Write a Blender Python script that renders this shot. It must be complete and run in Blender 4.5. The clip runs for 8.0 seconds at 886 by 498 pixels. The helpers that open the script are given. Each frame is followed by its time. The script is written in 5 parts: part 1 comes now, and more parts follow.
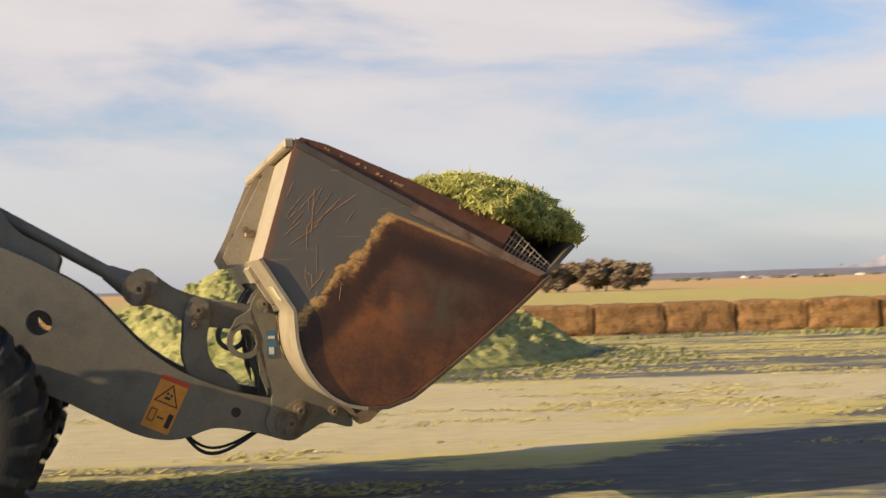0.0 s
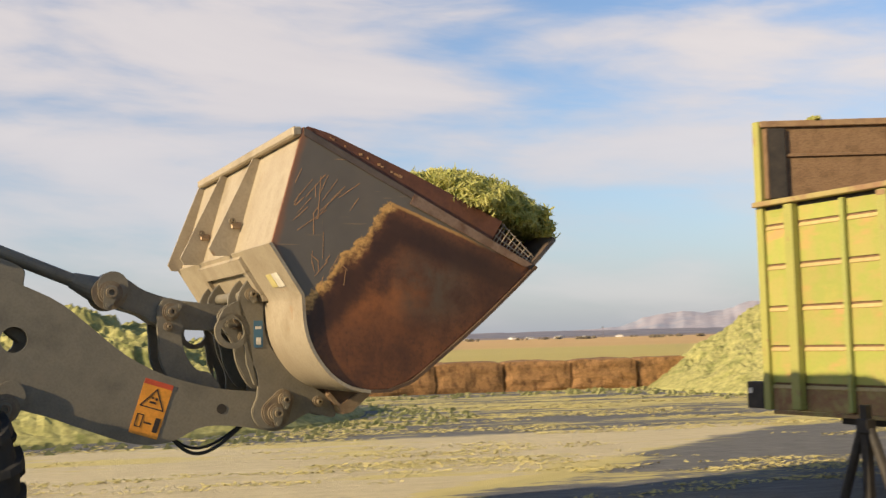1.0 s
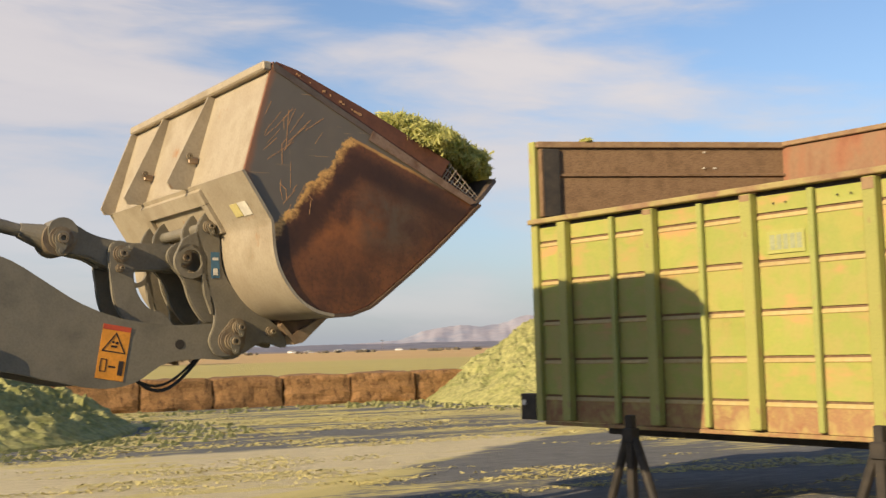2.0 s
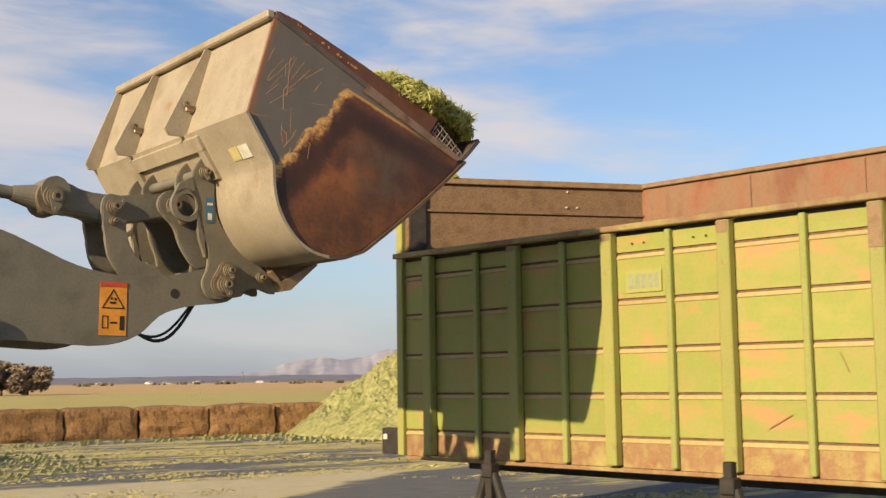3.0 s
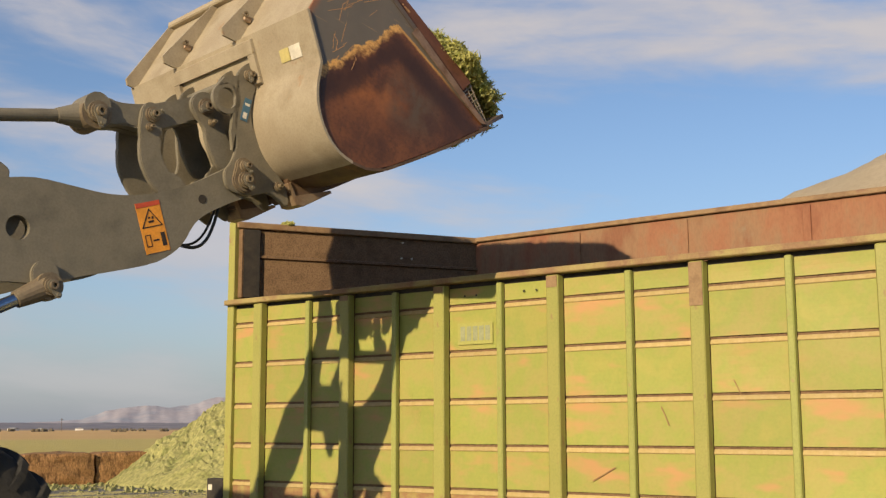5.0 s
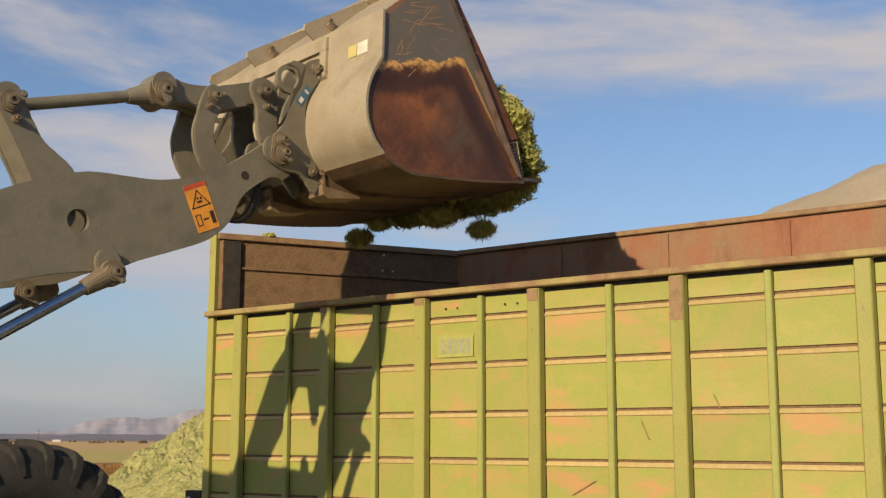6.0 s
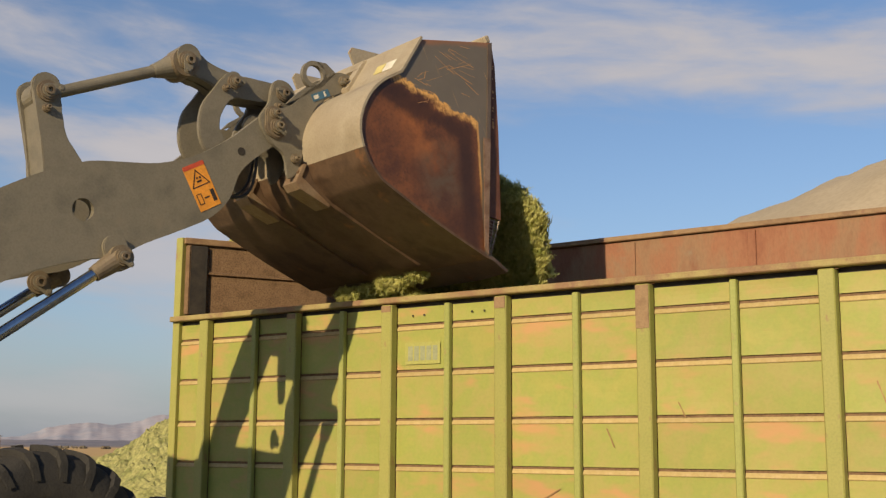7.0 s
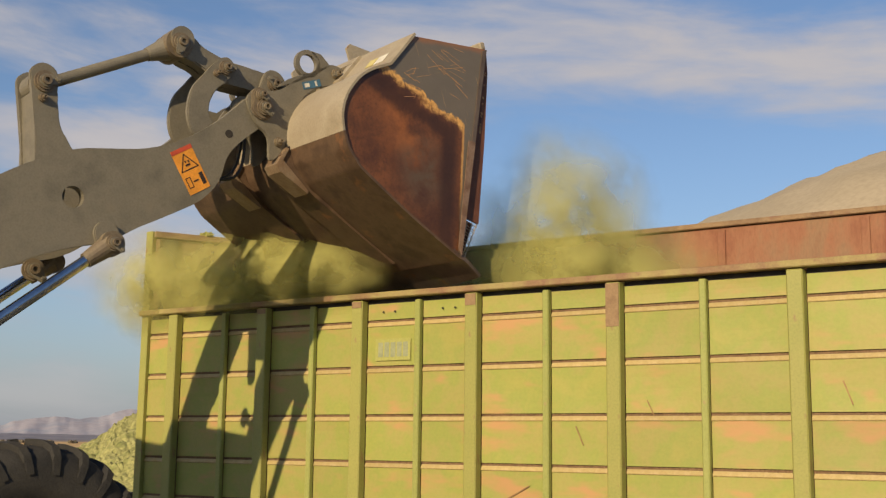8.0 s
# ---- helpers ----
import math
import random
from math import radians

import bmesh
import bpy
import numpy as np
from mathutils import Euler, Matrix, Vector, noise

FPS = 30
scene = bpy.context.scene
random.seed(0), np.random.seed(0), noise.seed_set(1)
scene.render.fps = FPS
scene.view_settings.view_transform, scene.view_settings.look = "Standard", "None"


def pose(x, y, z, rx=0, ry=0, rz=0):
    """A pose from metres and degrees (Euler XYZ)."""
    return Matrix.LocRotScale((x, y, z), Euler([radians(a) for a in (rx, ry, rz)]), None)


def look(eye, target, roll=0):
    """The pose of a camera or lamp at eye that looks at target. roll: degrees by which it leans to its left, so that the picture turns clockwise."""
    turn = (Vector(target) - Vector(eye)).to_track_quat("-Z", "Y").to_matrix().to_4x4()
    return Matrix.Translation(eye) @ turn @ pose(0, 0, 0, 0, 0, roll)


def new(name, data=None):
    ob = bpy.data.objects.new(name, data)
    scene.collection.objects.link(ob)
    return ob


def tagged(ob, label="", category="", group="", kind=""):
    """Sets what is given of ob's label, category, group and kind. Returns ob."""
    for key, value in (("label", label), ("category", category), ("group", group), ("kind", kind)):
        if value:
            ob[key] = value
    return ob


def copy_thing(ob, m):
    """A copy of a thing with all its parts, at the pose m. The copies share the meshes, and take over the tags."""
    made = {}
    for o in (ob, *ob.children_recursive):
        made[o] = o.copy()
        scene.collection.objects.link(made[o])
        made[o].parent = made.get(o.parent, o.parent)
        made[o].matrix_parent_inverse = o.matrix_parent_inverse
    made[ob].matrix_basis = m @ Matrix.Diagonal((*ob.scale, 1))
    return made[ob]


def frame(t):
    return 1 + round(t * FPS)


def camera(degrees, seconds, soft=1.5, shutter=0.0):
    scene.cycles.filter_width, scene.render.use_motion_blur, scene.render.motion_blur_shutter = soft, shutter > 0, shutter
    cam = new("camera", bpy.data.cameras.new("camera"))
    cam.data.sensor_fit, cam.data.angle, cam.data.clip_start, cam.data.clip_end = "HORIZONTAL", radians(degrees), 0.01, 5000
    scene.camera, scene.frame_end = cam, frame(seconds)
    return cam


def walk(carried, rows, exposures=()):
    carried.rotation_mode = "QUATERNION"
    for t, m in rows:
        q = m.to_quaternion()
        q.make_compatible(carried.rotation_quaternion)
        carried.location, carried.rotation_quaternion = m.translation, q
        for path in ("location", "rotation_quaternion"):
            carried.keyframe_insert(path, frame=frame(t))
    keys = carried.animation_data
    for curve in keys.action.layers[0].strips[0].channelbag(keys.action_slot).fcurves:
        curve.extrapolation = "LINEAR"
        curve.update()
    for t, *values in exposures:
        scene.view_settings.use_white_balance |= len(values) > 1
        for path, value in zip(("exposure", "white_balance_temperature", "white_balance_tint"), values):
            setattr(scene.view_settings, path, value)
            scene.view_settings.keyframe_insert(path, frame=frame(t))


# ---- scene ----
EYE = (0.0, 0.0, 1.62)
cam = camera(41.2, 8.0, soft=1.3, shutter=0.4)

# seconds, then tilt, lean and turn in degrees; the tripod stands still and pans
LOOKS = [
    (0.0, 91.73, 1.68, 0.11), (0.5, 93.38, 1.41, -6.19), (1.0, 94.37, 1.46, -10.89), (1.5, 94.49, 1.36, -16.43),
    (2.0, 94.75, 1.52, -21.53), (2.2, 94.91, 1.41, -23.25), (3.3, 96.93, 0.60, -29.83), (3.5, 97.42, 0.55, -30.87),
    (4.0, 97.80, 0.45, -31.95), (4.5, 98.25, 0.39, -35.15), (5.0, 98.59, 0.15, -36.35), (5.2, 99.05, 0.10, -36.50),
    (6.5, 99.29, -0.18, -38.01), (7.0, 99.55, -0.33, -38.94), (7.5, 99.28, -0.56, -39.84), (8.0, 99.40, -0.70, -40.41),
]
walk(cam, [(t, pose(*EYE, rx, ry, rz)) for t, rx, ry, rz in LOOKS], [(0.0, 0.67, 6800, 10.5), (1.5, 0.57, 6600, 10), (3.5, 0.46, 6550, 10), (5.0, 0.23, 6500, 10), (6.5, 0.11, 6500, 10), (8.0, 0.06, 6500, 10)])

# ---- sky and sun ----
SUN_TO = 67.2      # compass way in which the light travels, from +y towards +x
SUN_UP = 20.8
world = bpy.data.worlds.new("evening_sky")
scene.world = world
world.use_nodes = True
wn, wl = world.node_tree.nodes, world.node_tree.links
wn.clear()


def wnode(kind, **values):
    n = wn.new(kind)
    for k, v in values.items():
        n.inputs[k].default_value = v
    return n


def wmath(op, a, b=None, c=None):
    n = wn.new("ShaderNodeMath")
    n.operation = op
    for i, v in enumerate((a, b, c)):
        if v is None:
            continue
        if isinstance(v, (int, float)):
            n.inputs[i].default_value = v
        else:
            wl.new(v, n.inputs[i])
    return n.outputs[0]


def build_sky():
    sky = wn.new("ShaderNodeTexSky")
    sky.sky_type = "NISHITA"
    sky.sun_disc = False
    sky.sun_elevation = radians(SUN_UP)
    sky.sun_rotation = radians(SUN_TO + 180)
    sky.air_density, sky.dust_density, sky.ozone_density = 1.0, 0.6, 2.0
    gain = wn.new("ShaderNodeVectorMath")
    gain.operation = "MULTIPLY"
    wl.new(sky.outputs[0], gain.inputs[0])
    gain.inputs[1].default_value = SKY_GAIN
    co = wn.new("ShaderNodeTexCoord")
    sep = wn.new("ShaderNodeSeparateXYZ")
    wl.new(co.outputs["Generated"], sep.inputs[0])
    x, y, z = sep.outputs
    az = wmath("ARCTAN2", x, y)
    # streaks lie level and lean a little
    comb = wn.new("ShaderNodeCombineXYZ")
    wl.new(wmath("MULTIPLY", az, 2.6), comb.inputs[0])
    wl.new(wmath("ADD", wmath("MULTIPLY", z, 11.0), wmath("MULTIPLY", az, 0.7)), comb.inputs[1])
    noise_a = wnode("ShaderNodeTexNoise", Scale=1.15, Detail=8.0, Roughness=0.52, Distortion=0.35)
    wl.new(comb.outputs[0], noise_a.inputs["Vector"])
    noise_b = wnode("ShaderNodeTexNoise", Scale=0.55, Detail=3.0, Roughness=0.5, Distortion=0.2)
    wl.new(comb.outputs[0], noise_b.inputs["Vector"])
    noise_c = wnode("ShaderNodeTexNoise", Scale=3.6, Detail=6.0, Roughness=0.6, Distortion=0.6)
    wl.new(comb.outputs[0], noise_c.inputs["Vector"])
    # more cloud over the yard, clearer sky beyond the trailer
    clear = wmath("ADD", wmath("MULTIPLY_ADD", wmath("ABSOLUTE", wmath("ADD", az, 0.5)), -0.09, 0.062), wmath("ADD", wmath("MULTIPLY", z, -0.12), wmath("MULTIPLY", wmath("MAXIMUM", wmath("SUBTRACT", z, 0.34), 0.0), -0.40)))
    dens = wmath("ADD", wmath("ADD", wmath("MULTIPLY", noise_a.outputs[0], 0.60), wmath("MULTIPLY", noise_b.outputs[0], 0.40)), wmath("MULTIPLY_ADD", noise_c.outputs[0], 0.14, clear))
    ramp = wn.new("ShaderNodeValToRGB")
    ramp.color_ramp.elements[0].position, ramp.color_ramp.elements[1].position = 0.42, 0.60
    ramp.color_ramp.elements[0].color, ramp.color_ramp.elements[1].color = (0, 0, 0, 1), (0.95, 0.95, 0.95, 1)
    ramp.color_ramp.interpolation = "EASE"
    wl.new(dens, ramp.inputs[0])
    # haze thickens towards the skyline
    haze = wmath("POWER", wmath("SUBTRACT", 1.0, wmath("MINIMUM", wmath("MULTIPLY", wmath("MAXIMUM", z, 0.0), 3.6), 1.0)), 2.2)
    mix_haze = wn.new("ShaderNodeMix")
    mix_haze.data_type = "RGBA"
    wl.new(wmath("MULTIPLY", haze, 0.85), mix_haze.inputs[0])
    wl.new(gain.outputs[0], mix_haze.inputs[6])
    mix_haze.inputs[7].default_value = (0.315, 0.345, 0.415, 1)
    mix_cloud = wn.new("ShaderNodeMix")
    mix_cloud.data_type = "RGBA"
    fade = wmath("SUBTRACT", 1.0, wmath("MULTIPLY", haze, 0.75))
    wl.new(wmath("MULTIPLY", ramp.outputs[0], fade), mix_cloud.inputs[0])
    wl.new(mix_haze.outputs[2], mix_cloud.inputs[6])
    tint = wn.new("ShaderNodeMix")
    tint.data_type = "RGBA"
    wl.new(noise_a.outputs[0], tint.inputs[0])
    tint.inputs[6].default_value = (0.43, 0.422, 0.48, 1)
    tint.inputs[7].default_value = (0.75, 0.69, 0.66, 1)
    wl.new(tint.outputs[2], mix_cloud.inputs[7])
    bg = wn.new("ShaderNodeBackground")
    wl.new(mix_cloud.outputs[2], bg.inputs[0])
    bg.inputs[1].default_value = SKY_STRENGTH
    out = wn.new("ShaderNodeOutputWorld")
    wl.new(bg.outputs[0], out.inputs[0])


SKY_GAIN, SKY_STRENGTH = (0.114, 0.118, 0.130), 0.80
build_sky()
sun = new("sun", bpy.data.lights.new("sun", "SUN"))
sun.data.energy, sun.data.angle, sun.data.color = 5.0, radians(0.55), (1.0, 0.80, 0.52)
to = Vector((math.sin(radians(SUN_TO)) * math.cos(radians(SUN_UP)), math.cos(radians(SUN_TO)) * math.cos(radians(SUN_UP)), -math.sin(radians(SUN_UP))))
sun.matrix_world = look((-40, -30, 30), Vector((-40, -30, 30)) + to)


# ---- materials ----
def surface(name, colours, scale=3.0, rough=0.7, metal=0.0, bump=0.15, fine=40.0, vary=0.0, stretch=(1, 1, 1), rust=None, coord="Object", contrast=(0.35, 0.65), grit=0.86, rust_stretch=(1, 1, 1)):
    """Two-scale noise between colours, fine relief, and, if given, rust = (colour, amount, scale) patches."""
    m = bpy.data.materials.new(name)
    m.use_nodes = True
    nt = m.node_tree
    n, l = nt.nodes, nt.links
    bs = n["Principled BSDF"]
    bs.inputs["Roughness"].default_value, bs.inputs["Metallic"].default_value = rough, metal
    co = n.new("ShaderNodeTexCoord")
    mp = n.new("ShaderNodeMapping")
    mp.inputs["Scale"].default_value = stretch
    l.new(co.outputs[coord], mp.inputs[0])
    big = n.new("ShaderNodeTexNoise")
    big.inputs["Scale"].default_value, big.inputs["Detail"].default_value, big.inputs["Roughness"].default_value = scale, 6, 0.6
    l.new(mp.outputs[0], big.inputs["Vector"])
    small = n.new("ShaderNodeTexNoise")
    small.inputs["Scale"].default_value, small.inputs["Detail"].default_value = fine, 4
    l.new(mp.outputs[0], small.inputs["Vector"])
    ramp = n.new("ShaderNodeValToRGB")
    cr = ramp.color_ramp
    lo, hi = contrast
    cr.elements[0].position, cr.elements[1].position = lo, hi
    cr.elements[0].color, cr.elements[1].color = (*colours[0], 1), (*colours[-1], 1)
    for i, c in enumerate(colours[1:-1]):
        e = cr.elements.new(lo + (hi - lo) * (i + 1) / (len(colours) - 1))
        e.color = (*c, 1)
    l.new(big.outputs[0], ramp.inputs[0])
    col = ramp.outputs[0]

    def blend(fac, a, b, mode="MIX"):
        mx = n.new("ShaderNodeMix")
        mx.data_type, mx.blend_type = "RGBA", mode
        for v, i in ((fac, 0), (a, 6), (b, 7)):
            if isinstance(v, (int, float)):
                mx.inputs[i].default_value = v
            elif isinstance(v, tuple):
                mx.inputs[i].default_value = (*v, 1)
            else:
                l.new(v, mx.inputs[i])
        return mx.outputs[2]

    def step(value, a, b):
        mr = n.new("ShaderNodeMapRange")
        mr.interpolation_type = "SMOOTHSTEP"
        mr.inputs[1].default_value, mr.inputs[2].default_value = a, b
        l.new(value, mr.inputs[0])
        return mr.outputs[0]

    col = blend(step(small.outputs[0], 0.35, 0.75), col, blend(1.0, col, (grit, grit, grit), "MULTIPLY"))
    if rust:
        rm = n.new("ShaderNodeMapping")
        rm.inputs["Scale"].default_value = rust_stretch
        l.new(co.outputs[coord], rm.inputs[0])
        rn = n.new("ShaderNodeTexNoise")
        rn.inputs["Scale"].default_value, rn.inputs["Detail"].default_value, rn.inputs["Roughness"].default_value = rust[2], rust[3] if len(rust) > 3 else 8, 0.62
        l.new(rm.outputs[0], rn.inputs["Vector"])
        col = blend(step(rn.outputs[0], 0.64 - rust[1], 0.76 - rust[1] * 0.6), col, rust[0])
    if vary:
        info = n.new("ShaderNodeObjectInfo")
        hs = n.new("ShaderNodeHueSaturation")
        mr = n.new("ShaderNodeMapRange")
        mr.inputs[3].default_value, mr.inputs[4].default_value = 1 - vary, 1 + vary
        l.new(info.outputs["Random"], mr.inputs[0])
        l.new(mr.outputs[0], hs.inputs["Value"])
        l.new(col, hs.inputs["Color"])
        col = hs.outputs[0]
    l.new(col, bs.inputs["Base Color"])
    if bump:
        bp = n.new("ShaderNodeBump")
        bp.inputs["Strength"].default_value, bp.inputs["Distance"].default_value = bump, 0.02
        l.new(small.outputs[0], bp.inputs["Height"])
        l.new(bp.outputs[0], bs.inputs["Normal"])
    return m


def plain(name, colour, rough=0.5, metal=0.0):
    return surface(name, [tuple(c * 0.85 for c in colour), tuple(min(1, c * 1.12) for c in colour)], 8, rough, metal, 0.05, 60)


M = {}
M["panel"] = surface("yellow_green_paint", [(0.326, 0.304, 0.0704), (0.273, 0.295, 0.0616), (0.326, 0.286, 0.0792), (0.282, 0.295, 0.066)], 1.6, 0.55, 0, 0.05, 30, 0.07, rust=((0.43, 0.245, 0.10), 0.115, 1.3, 3), grit=0.94, rust_stretch=(0.8, 1, 2.3))
M["post"] = surface("green_post_paint", [(0.282, 0.286, 0.0704), (0.326, 0.304, 0.0836)], 2.5, 0.5, 0, 0.06, 50, 0.05, rust=((0.26, 0.15, 0.075), 0.075, 5.5), rust_stretch=(1.6, 1.6, 0.7))
M["slim"] = surface("pale_green_slim_post_paint", [(0.273, 0.299, 0.0748), (0.317, 0.321, 0.0924)], 2.5, 0.5, 0, 0.06, 50, 0.05, rust=((0.33, 0.22, 0.11), 0.04, 6))
M["rib"] = surface("worn_rib_paint", [(0.44, 0.352, 0.15), (0.405, 0.299, 0.114), (0.493, 0.378, 0.194)], 5, 0.6, 0, 0.08, 60, 0.1, rust=((0.34, 0.19, 0.11), 0.08, 5))
M["rail"] = surface("rusty_rail_paint", [(0.185, 0.106, 0.0528), (0.273, 0.176, 0.088), (0.22, 0.128, 0.0634)], 3, 0.7, 0, 0.12, 50, rust=((0.2, 0.1, 0.06), 0.05, 6))
M["toprail"] = surface("worn_tan_rail_paint", [(0.308, 0.229, 0.0968), (0.238, 0.136, 0.0704), (0.326, 0.264, 0.0968), (0.264, 0.167, 0.0792)], 0.9, 0.7, 0, 0.12, 50, rust=((0.2, 0.1, 0.06), 0.06, 5))
M["sill"] = surface("rusty_sill_paint", [(0.352, 0.264, 0.088), (0.282, 0.15, 0.0704), (0.387, 0.317, 0.106)], 2.5, 0.75, 0, 0.12, 40, 0.08, rust=((0.24, 0.10, 0.05), 0.09, 3.5))
M["brown"] = surface("brown_worn_boards", [(0.15, 0.088, 0.042), (0.215, 0.13, 0.066), (0.17, 0.10, 0.05)], 4, 0.85, 0, 0.4, 45, grit=0.6)
M["red"] = surface("red_oxide_wall", [(0.22, 0.081, 0.0396), (0.273, 0.119, 0.0598), (0.246, 0.141, 0.0748), (0.211, 0.088, 0.044)], 1.6, 0.75, 0, 0.12, 40, stretch=(1, 1, 0.4), rust=((0.22, 0.16, 0.10), 0.03, 2))
# real dark steel, and the painted shade of gaps, slots and holes
M["dark"] = surface("dark_steel_and_gap_shade", [(0.02, 0.018, 0.016), (0.05, 0.04, 0.03)], 6, 0.7, 0.2, 0.1, 50)
M["grey"] = surface("dusty_grey_loader_paint", [(0.14, 0.124, 0.09), (0.20, 0.175, 0.126), (0.158, 0.141, 0.103)], 2.2, 0.55, 0.1, 0.06, 60, rust=((0.20, 0.17, 0.12), 0.03, 3))
M["pin"] = surface("dusty_pin_steel", [(0.16, 0.12, 0.08), (0.24, 0.19, 0.12)], 9, 0.6, 0.3, 0.15, 60)
M["chrome"] = plain("polished_piston_steel", (0.45, 0.48, 0.52), 0.12, 1.0)
M["tan"] = surface("dusty_tan_bucket_paint", [(0.29, 0.235, 0.155), (0.375, 0.315, 0.22), (0.33, 0.27, 0.185)], 2.0, 0.6, 0.1, 0.07, 60, rust=((0.30, 0.16, 0.07), 0.015, 5))
# rust-brown wear, its colour lowered further for the shade beneath the bucket
M["underside"] = surface("worn_brown_floor_with_shade", [(0.065, 0.038, 0.022), (0.12, 0.072, 0.04), (0.085, 0.048, 0.026)], 3, 0.6, 0.0, 0.06, 40, rust=((0.20, 0.09, 0.035), 0.04, 4))
M["flange"] = surface("worn_flange_steel", [(0.11, 0.08, 0.06), (0.17, 0.125, 0.095)], 4, 0.5, 0.2, 0.06, 50, rust=((0.22, 0.10, 0.045), 0.05, 6))
M["spill"] = surface("rust_red_spill_plate", [(0.095, 0.034, 0.018), (0.155, 0.058, 0.029), (0.11, 0.040, 0.02)], 3.0, 0.65, 0.0, 0.1, 50, rust=((0.09, 0.04, 0.025), 0.04, 5))
M["cutter"] = surface("rubbed_brown_cutter_steel", [(0.20, 0.115, 0.065), (0.29, 0.185, 0.12), (0.17, 0.085, 0.045)], 5, 0.5, 0.2, 0.06, 50, stretch=(1, 1, 1))
M["rust"] = surface("rusted_bucket_inside", [(0.07, 0.028, 0.015), (0.13, 0.05, 0.024), (0.10, 0.04, 0.02)], 3.0, 0.6, 0.2, 0.1, 50)
M["edge"] = surface("bare_worn_edge_steel", [(0.26, 0.17, 0.10), (0.34, 0.25, 0.16)], 9, 0.5, 0.4, 0.1, 60)
M["rubber"] = surface("dusty_tyre_rubber", [(0.016, 0.015, 0.014), (0.036, 0.032, 0.026)], 5, 0.85, 0, 0.2, 60)
M["hose"] = plain("black_hose_rubber", (0.015, 0.015, 0.015), 0.5)
M["decal"] = plain("orange_warning_sticker", (0.75, 0.30, 0.03), 0.45)
M["decal_red"] = plain("red_sticker_band", (0.55, 0.08, 0.03), 0.45)
M["ink"] = plain("black_sticker_ink", (0.03, 0.02, 0.015), 0.6)
M["white"] = plain("white_sticker_paper", (0.62, 0.58, 0.48), 0.6)
M["blue"] = plain("blue_sticker", (0.05, 0.13, 0.20), 0.5)
M["grass"] = surface("chopped_green_forage", [(0.40, 0.41, 0.11), (0.56, 0.53, 0.19), (0.27, 0.30, 0.06)], 9, 0.85, 0, 0.5, 60)
def let_through(m, colour, share):
    """Thin leaf: part of the light passes and scatters behind."""
    nt = m.node_tree
    n, l = nt.nodes, nt.links
    tl = n.new("ShaderNodeBsdfTranslucent")
    tl.inputs[0].default_value = (*colour, 1)
    mx = n.new("ShaderNodeMixShader")
    mx.inputs[0].default_value = share
    l.new(n["Principled BSDF"].outputs[0], mx.inputs[1])
    l.new(tl.outputs[0], mx.inputs[2])
    l.new(mx.outputs[0], n["Material Output"].inputs[0])


let_through(M["grass"], (0.55, 0.54, 0.16), 0.35)
M["pile"] = surface("chopped_pale_forage", [(0.25, 0.25, 0.075), (0.36, 0.34, 0.125), (0.20, 0.21, 0.06)], 1.8, 0.9, 0, 1.0, 9, grit=0.55)
M["chaff"] = surface("dry_yellow_chaff", [(0.45, 0.38, 0.13), (0.56, 0.48, 0.2)], 2, 0.95, 0, 0.4, 30)
M["bale"] = surface("weathered_straw_bale", [(0.12, 0.058, 0.022), (0.36, 0.195, 0.075), (0.21, 0.105, 0.04)], 3.5, 0.95, 0, 1.0, 22, 0.16, stretch=(1.8, 1, 0.7), grit=0.5)
M["mound"] = surface("tan_covered_mound", [(0.34, 0.28, 0.19), (0.40, 0.33, 0.23)], 0.3, 0.9, 0, 0.2, 6)
M["bark"] = surface("grey_brown_bark", [(0.08, 0.06, 0.04), (0.14, 0.10, 0.07)], 4, 0.9)
M["shrub"] = surface("dark_sage_leaves", [(0.10, 0.085, 0.06), (0.16, 0.13, 0.085)], 1.0, 0.9, coord="Generated")
M["leaf"] = surface("autumn_brown_leaves", [(0.19, 0.14, 0.09), (0.29, 0.215, 0.14)], 1.0, 0.9, coord="Generated")
# distance haze is mixed into the rock's own colour, pale and bluish
M["hill"] = surface("pink_mountain_rock_painted_haze", [(0.31, 0.315, 0.37), (0.385, 0.35, 0.38), (0.30, 0.315, 0.375)], 0.006, 1.0, 0, 0, 0.05, stretch=(1, 1, 1.5))
M["shed"] = surface("grey_shed_sheet", [(0.3, 0.3, 0.29), (0.36, 0.35, 0.33)], 1, 0.7)
M["housewhite"] = plain("white_farm_wall", (0.75, 0.72, 0.68), 0.8)


# ---- mesh helpers ----
def part(name, bm, material, parent=None, label="", smooth=False):
    me = bpy.data.meshes.new(name)
    bmesh.ops.recalc_face_normals(bm, faces=bm.faces[:])
    if smooth:
        for fc in bm.faces:
            fc.smooth = True
    bm.to_mesh(me)
    bm.free()
    if smooth:
        me.set_sharp_from_angle(angle=radians(40))
    me.materials.append(material)
    ob = new(name, me)
    if parent:
        ob.parent = parent
    if label:
        ob["label"] = label
    return ob


def share(name, me, parent, m):
    ob = new(name, me)
    ob.parent = parent
    ob.matrix_basis = m
    return ob


def empty(name, m=None):
    ob = new(name)
    ob.empty_display_size = 0.3
    if m is not None:
        ob.matrix_world = m
    return ob


